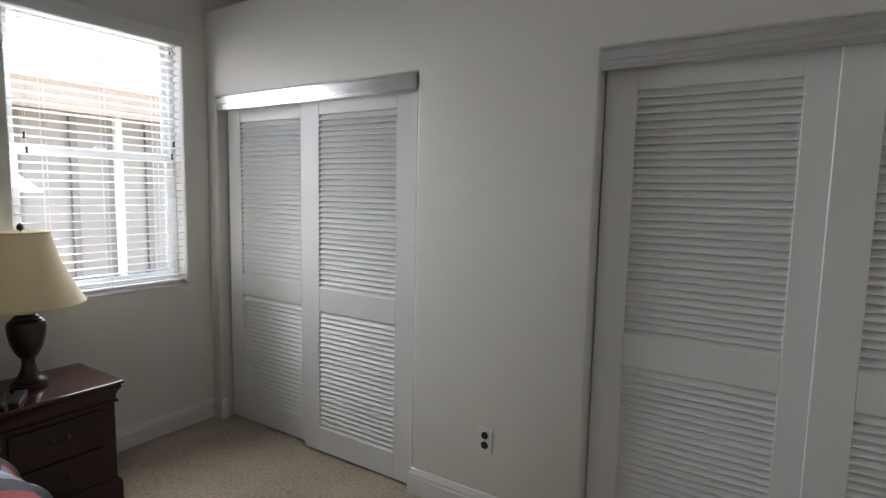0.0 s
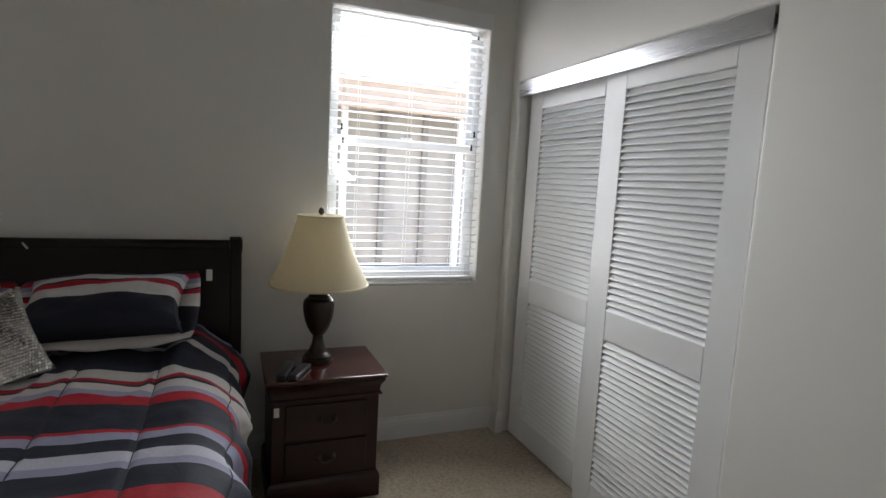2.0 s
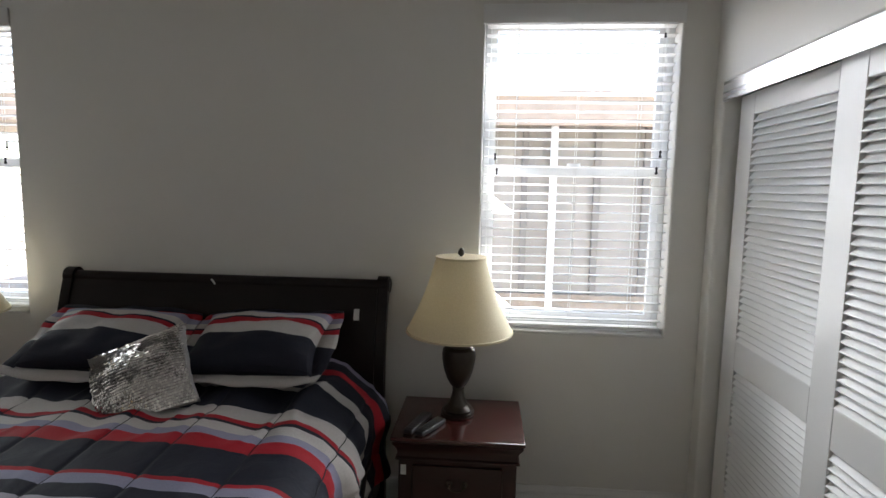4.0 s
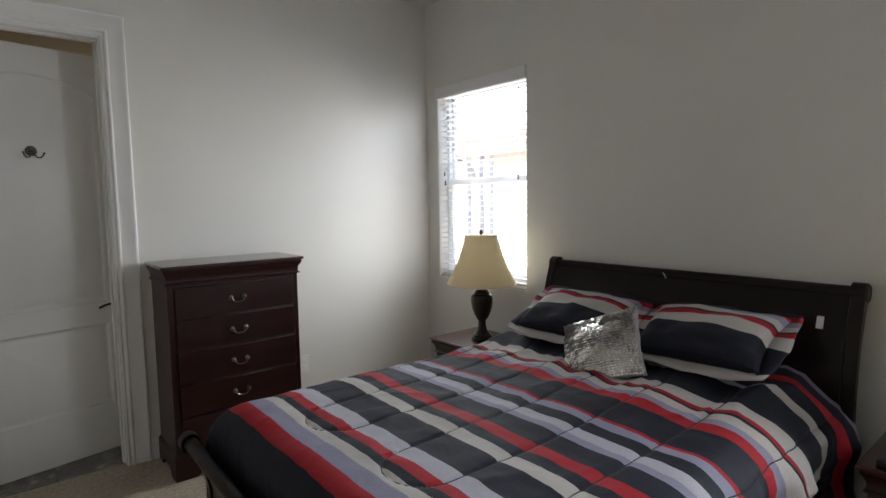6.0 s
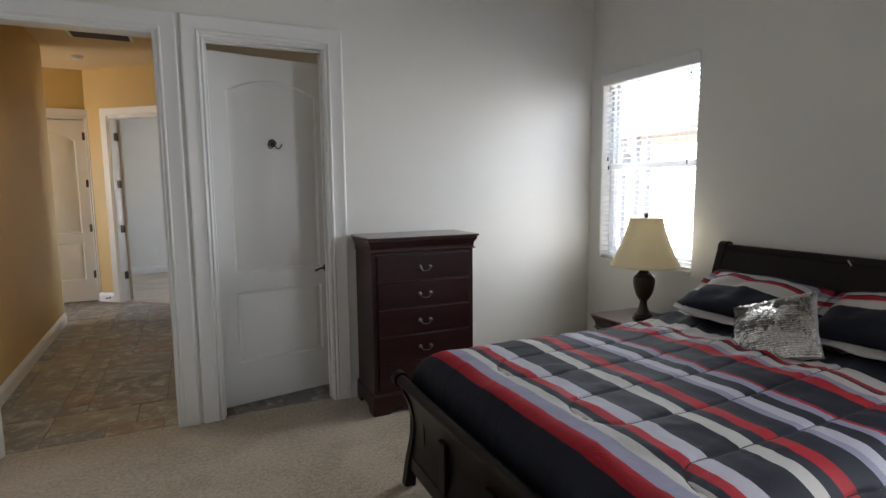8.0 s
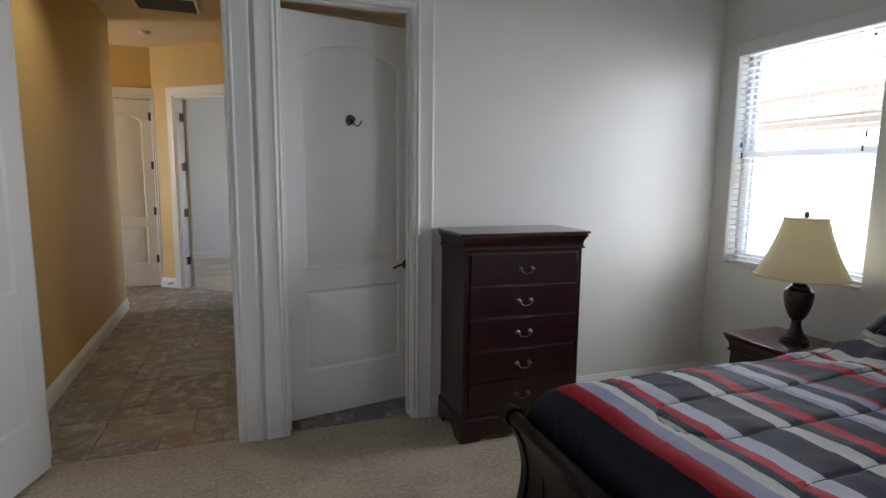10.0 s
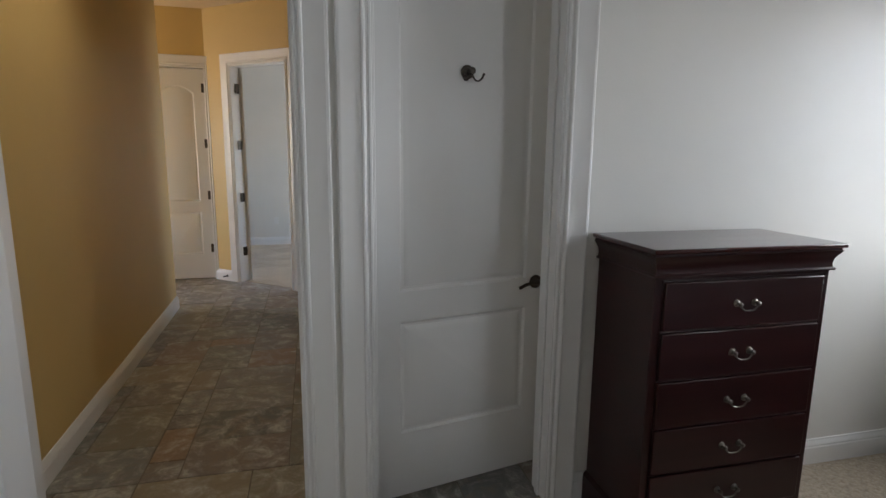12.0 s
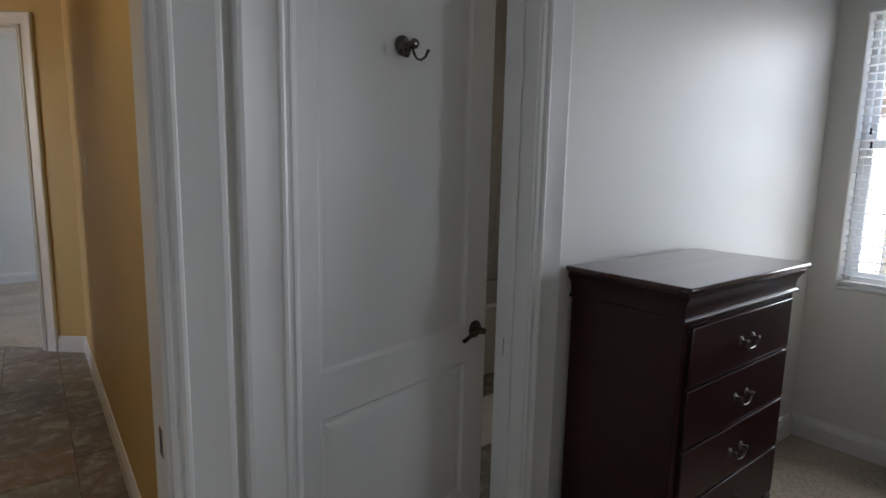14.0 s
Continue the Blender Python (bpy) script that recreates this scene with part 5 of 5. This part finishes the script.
def comforter():
    ob = thing("comforter", Matrix.Identity(4), "quilted comforter with navy, red, white and lavender stripes on bed", "comforter")
    ny, nx = 300, 200
    half = C_FLAT + C_ROUND * math.pi / 2 + C_HANG
    x_len = (C_FOOT + 2.70) + C_FROUND * math.pi / 2 + 0.13
    bm = bmesh.new()
    grid = [[bm.verts.new(cloth_point(x_len * j / nx, -half + 2 * half * i / ny)) for i in range(ny + 1)] for j in range(nx + 1)]
    for a, b in zip(grid, grid[1:]):
        for k in range(ny):
            bm.faces.new((a[k], a[k + 1], b[k + 1], b[k]))
    cover = part("cover", bm, QUILT, ob)
    thick = cover.modifiers.new("thick", "SOLIDIFY")
    thick.thickness, thick.offset = 0.012, -1
    for k in range(-3, 5):
        s0 = -0.20 - CY + 0.25 * k
        bm = bmesh.new()
        tube(bm, [cloth_point(0.45 + (LOOP_X + 2.70 - 0.45) * i / 90, s0, 0.0004) for i in range(91)], 0.0021, 5)
        part("stitch_line", bm, THREAD, cover, "dark quilting thread")
    for k in range(-3, 4, 2):
        s0 = -0.20 - CY + 0.25 * (k + 0.5)
        bm = bmesh.new()
        tube(bm, [cloth_point(LOOP_X + 2.70 + 0.125 * math.sin(a), s0 - 0.125 * math.cos(a), 0.0005) for a in [math.pi * i / 30 for i in range(31)]], 0.0021, 5)
        part("stitch_loop", bm, THREAD, cover, "dark quilting thread")
    return ob


comforter()

SHAM_STRIPES = [(0.0, PALE), (0.092, NAVY), (0.255, PALE), (0.325, RED), (0.352, NAVY), (0.362, PALE), (0.395, PERI), (0.43, RED), (0.465, NAVY)]
SHAM = striped_cloth("striped_sham_cloth", SHAM_STRIPES, -0.27, 0.54, 1)


def cushion_mesh(w, h, t, n=26, power=0.42, flange=0.0, seed=0.0, corner=0.86):
    """A stuffed cushion: full in the middle, thin at its seams, corners drawn out a little."""
    bm = bmesh.new()
    sides = []
    for side in (1, -1):
        rows = []
        for j in range(n + 1):
            row = []
            for i in range(n + 1):
                u, v = -1 + 2 * i / n, -1 + 2 * j / n
                fat = max(0.0, (1 - abs(u) ** 2.6) * (1 - abs(v) ** 2.6)) ** power
                pull = 1 - (1 - corner) * ((1 - abs(v) ** 2) * abs(u) ** 4)
                pull2 = 1 - (1 - corner) * ((1 - abs(u) ** 2) * abs(v) ** 4)
                wob = noise.noise(Vector((u * 2.2 + seed, v * 2.2, seed * 3))) * 0.022 * fat + noise.noise(Vector((u * 6 + seed, v * 6, 9))) * 0.006 * fat
                row.append(bm.verts.new((u * w / 2 * pull, v * h / 2 * pull2, side * (t / 2 * fat) + wob + (0.0008 * side))))
            rows.append(row)
        for a, b in zip(rows, rows[1:]):
            for k in range(n):
                bm.faces.new((a[k], a[k + 1], b[k + 1], b[k]))
        sides.append(rows)
    bmesh.ops.remove_doubles(bm, verts=bm.verts, dist=0.0025)
    return bm


def sham(m, seed, label):
    ob = thing("pillow", m, label, "pillow", "striped pillows on the bed")
    part("filled_sham", cushion_mesh(0.60, 0.375, 0.17, seed=seed), SHAM, ob)
    bm = bmesh.new()
    n, rows = 72, []
    for f in (0.0, 0.5, 1.0):
        row = []
        for k in range(n):
            a = 2 * math.pi * k / n
            c, d = math.cos(a), math.sin(a)
            e = 1 / max(abs(c), abs(d))
            u, v = c * e, d * e
            g = 0.97 - 0.10 * max((1 - v * v) * u ** 4, (1 - u * u) * v ** 4) if f == 0 else 1.0
            out = 0.036 * f
            z = 0.010 * f * math.sin(5 * a + seed) + 0.006 * f * math.sin(11 * a + seed * 2)
            round_off = 1 - 0.05 * f * (abs(u) * abs(v)) ** 4
            low = 0.004 * f * max(0.0, -v)
            row.append(bm.verts.new((u * (0.30 * g + out) * round_off, v * (0.1875 * g + out + low) * round_off, z)))
        rows.append(row)
    for r, q in zip(rows, rows[1:]):
        for k in range(n):
            bm.faces.new((r[k], r[(k + 1) % n], q[(k + 1) % n], q[k]))
    flange = part("flange", bm, SHAM, ob, "flat sewn flange round the pillow sham")
    hem = flange.modifiers.new("thick", "SOLIDIFY")
    hem.thickness = 0.005
    return ob


sham(pose(-2.392, -0.318, 0.890, 0, 0, 90) @ pose(0, 0, 0, 27, 0, 0) @ pose(0, 0, 0, 0, 2, 1.5), 1.3, "striped navy, red and white pillow leaning on the headboard")
sham(pose(-2.412, 0.335, 0.895, 0, 0, 90) @ pose(0, 0, 0, 27, 0, 0) @ pose(0, 0, 0, 0, -3.5, -1), 5.1, "striped navy, red and white pillow leaning on the headboard")

throw_pose = pose(-2.150, -0.006, 0.822, 0, 0, 90) @ pose(0, 0, 0, 58, 0, 0) @ pose(0, 0, 0, 0, 0, 25)
throw = thing("sequin_cushion", throw_pose, "silver sequinned square throw cushion propped on the pillows", "cushion")
GREY_CLOTH = surface("grey_backing_cloth", (0.26, 0.25, 0.24), (0.36, 0.345, 0.33), 0.6, 12, 200, 0.2, 0.0008)
body = part("cover", cushion_mesh(0.39, 0.33, 0.13, 22, seed=8.0, corner=0.92), GREY_CLOTH, throw, "grey cloth under the sequins")
bm = bmesh.new()
rng = random.Random(5)
rows_n, cols_n = 30, 44
for j in range(rows_n):
    for i in range(cols_n):
        u = -0.992 + 1.984 * (i + (0.5 if j % 2 else 0)) / cols_n
        v = -0.992 + 1.984 * (j + 0.5) / rows_n
        fat = max(0.0, (1 - abs(u) ** 2.6) * (1 - abs(v) ** 2.6)) ** 0.42
        pull = 1 - 0.08 * ((1 - abs(v) ** 2) * abs(u) ** 4)
        pull2 = 1 - 0.08 * ((1 - abs(u) ** 2) * abs(v) ** 4)
        z = 0.065 * fat + noise.noise(Vector((u * 2.2 + 8, v * 2.2, 24))) * 0.022 * fat + noise.noise(Vector((u * 6 + 8, v * 6, 9))) * 0.006 * fat + 0.005
        c = Vector((u * 0.195 * pull, v * 0.165 * pull2, z))
        tilt = Euler((radians(rng.gauss(-13, 6)) + v * -0.5, radians(rng.gauss(0, 5)) + u * 0.6, 0)).to_matrix()
        ring = [bm.verts.new(c + tilt @ Vector((0.0052 * math.cos(a), 0.0058 * math.sin(a), 0))) for a in [math.pi * k / 3 for k in range(6)]]
        bm.faces.new(ring)
sequins = part("sequin_facing", bm, SEQUIN, throw, "overlapping rows of silver sequins", smooth=False)
sequins["kind"] = "stuff"

# ---------------------------------------------------------------- slate tiles of the hall and bathroom floors


def slate_tile(a, b):
    bm = bmesh.new()
    g = 0.0012
    box(bm, g, a - g, g, b - g, -0.010, 0.0)
    chip = random.Random(int(a * 1000) * 7 + int(b * 1000))
    bmesh.ops.subdivide_edges(bm, edges=[e for e in bm.edges if e.verts[0].co.z > -0.001 and e.verts[1].co.z > -0.001], cuts=4)
    for v in bm.verts:
        if v.co.z > -0.001:
            if v.co.x < 0.01 or v.co.x > a - 0.01:
                v.co.x += (1 if v.co.x < a / 2 else -1) * chip.uniform(0.001, 0.005)
            if v.co.y < 0.01 or v.co.y > b - 0.01:
                v.co.y += (1 if v.co.y < b / 2 else -1) * chip.uniform(0.001, 0.005)
    bmesh.ops.recalc_face_normals(bm, faces=bm.faces)
    mesh = bpy.data.meshes.new("slate_tile")
    bm.to_mesh(mesh)
    bm.free()
    mesh.materials.append(SLATE)
    return mesh


def lay_slate(floor_name, x0, x1, y0, y1, inside, seed):
    """Mixed slate formats on a 0.165 m grid."""
    floor_ob, unit, rng = bpy.data.objects[floor_name], 0.165, random.Random(seed)
    nx, ny = int((x1 - x0) / unit) + 1, round((y1 - y0) / unit)
    taken, meshes = set(), {}
    for j in range(ny):
        for i in range(nx):
            if (i, j) in taken:
                continue
            formats = [(2, 2), (3, 2), (2, 1), (1, 2), (2, 3), (1, 1)]
            order = sorted(formats, key=lambda f: -f[0] * f[1] + rng.uniform(-2.2, 2.2)) if rng.random() < 0.85 else [(2, 1), (1, 1)]
            for a, b in order + [(1, 1)]:
                cells = {(i + p, j + q) for p in range(a) for q in range(b)}
                if not cells & taken and i + a <= nx and j + b <= ny:
                    break
            taken |= cells
            cx, cy = x0 + (i + a / 2) * unit, y0 + (j + b / 2) * unit
            if inside(cx, cy):
                if (a, b) not in meshes:
                    meshes[a, b] = slate_tile(a * unit, b * unit)
                shared("slate_tile", meshes[a, b], floor_ob, Matrix.Translation((x0 + i * unit, y0 + j * unit, 0.001 + rng.uniform(-0.0015, 0.0015))))


def in_hall(x, y):
    if x < HW - 0.15 or x > 3.2:
        return False
    if x > HE + 0.19 and y > -5.7:
        return False
    local = DIAG.inverted() @ Vector((x, y, 0))
    return y < -2.1 and y > -7.05 and (local.y > -0.18 or x > 1.5)


lay_slate("floor_hall", 0.22, 3.0, -2.15 - 30 * 0.165, -2.15, in_hall, 11)
lay_slate("floor_bathroom", -2.85, 0.35, -2.15 - 15 * 0.165, -2.15, lambda x, y: x < 0.26, 23)
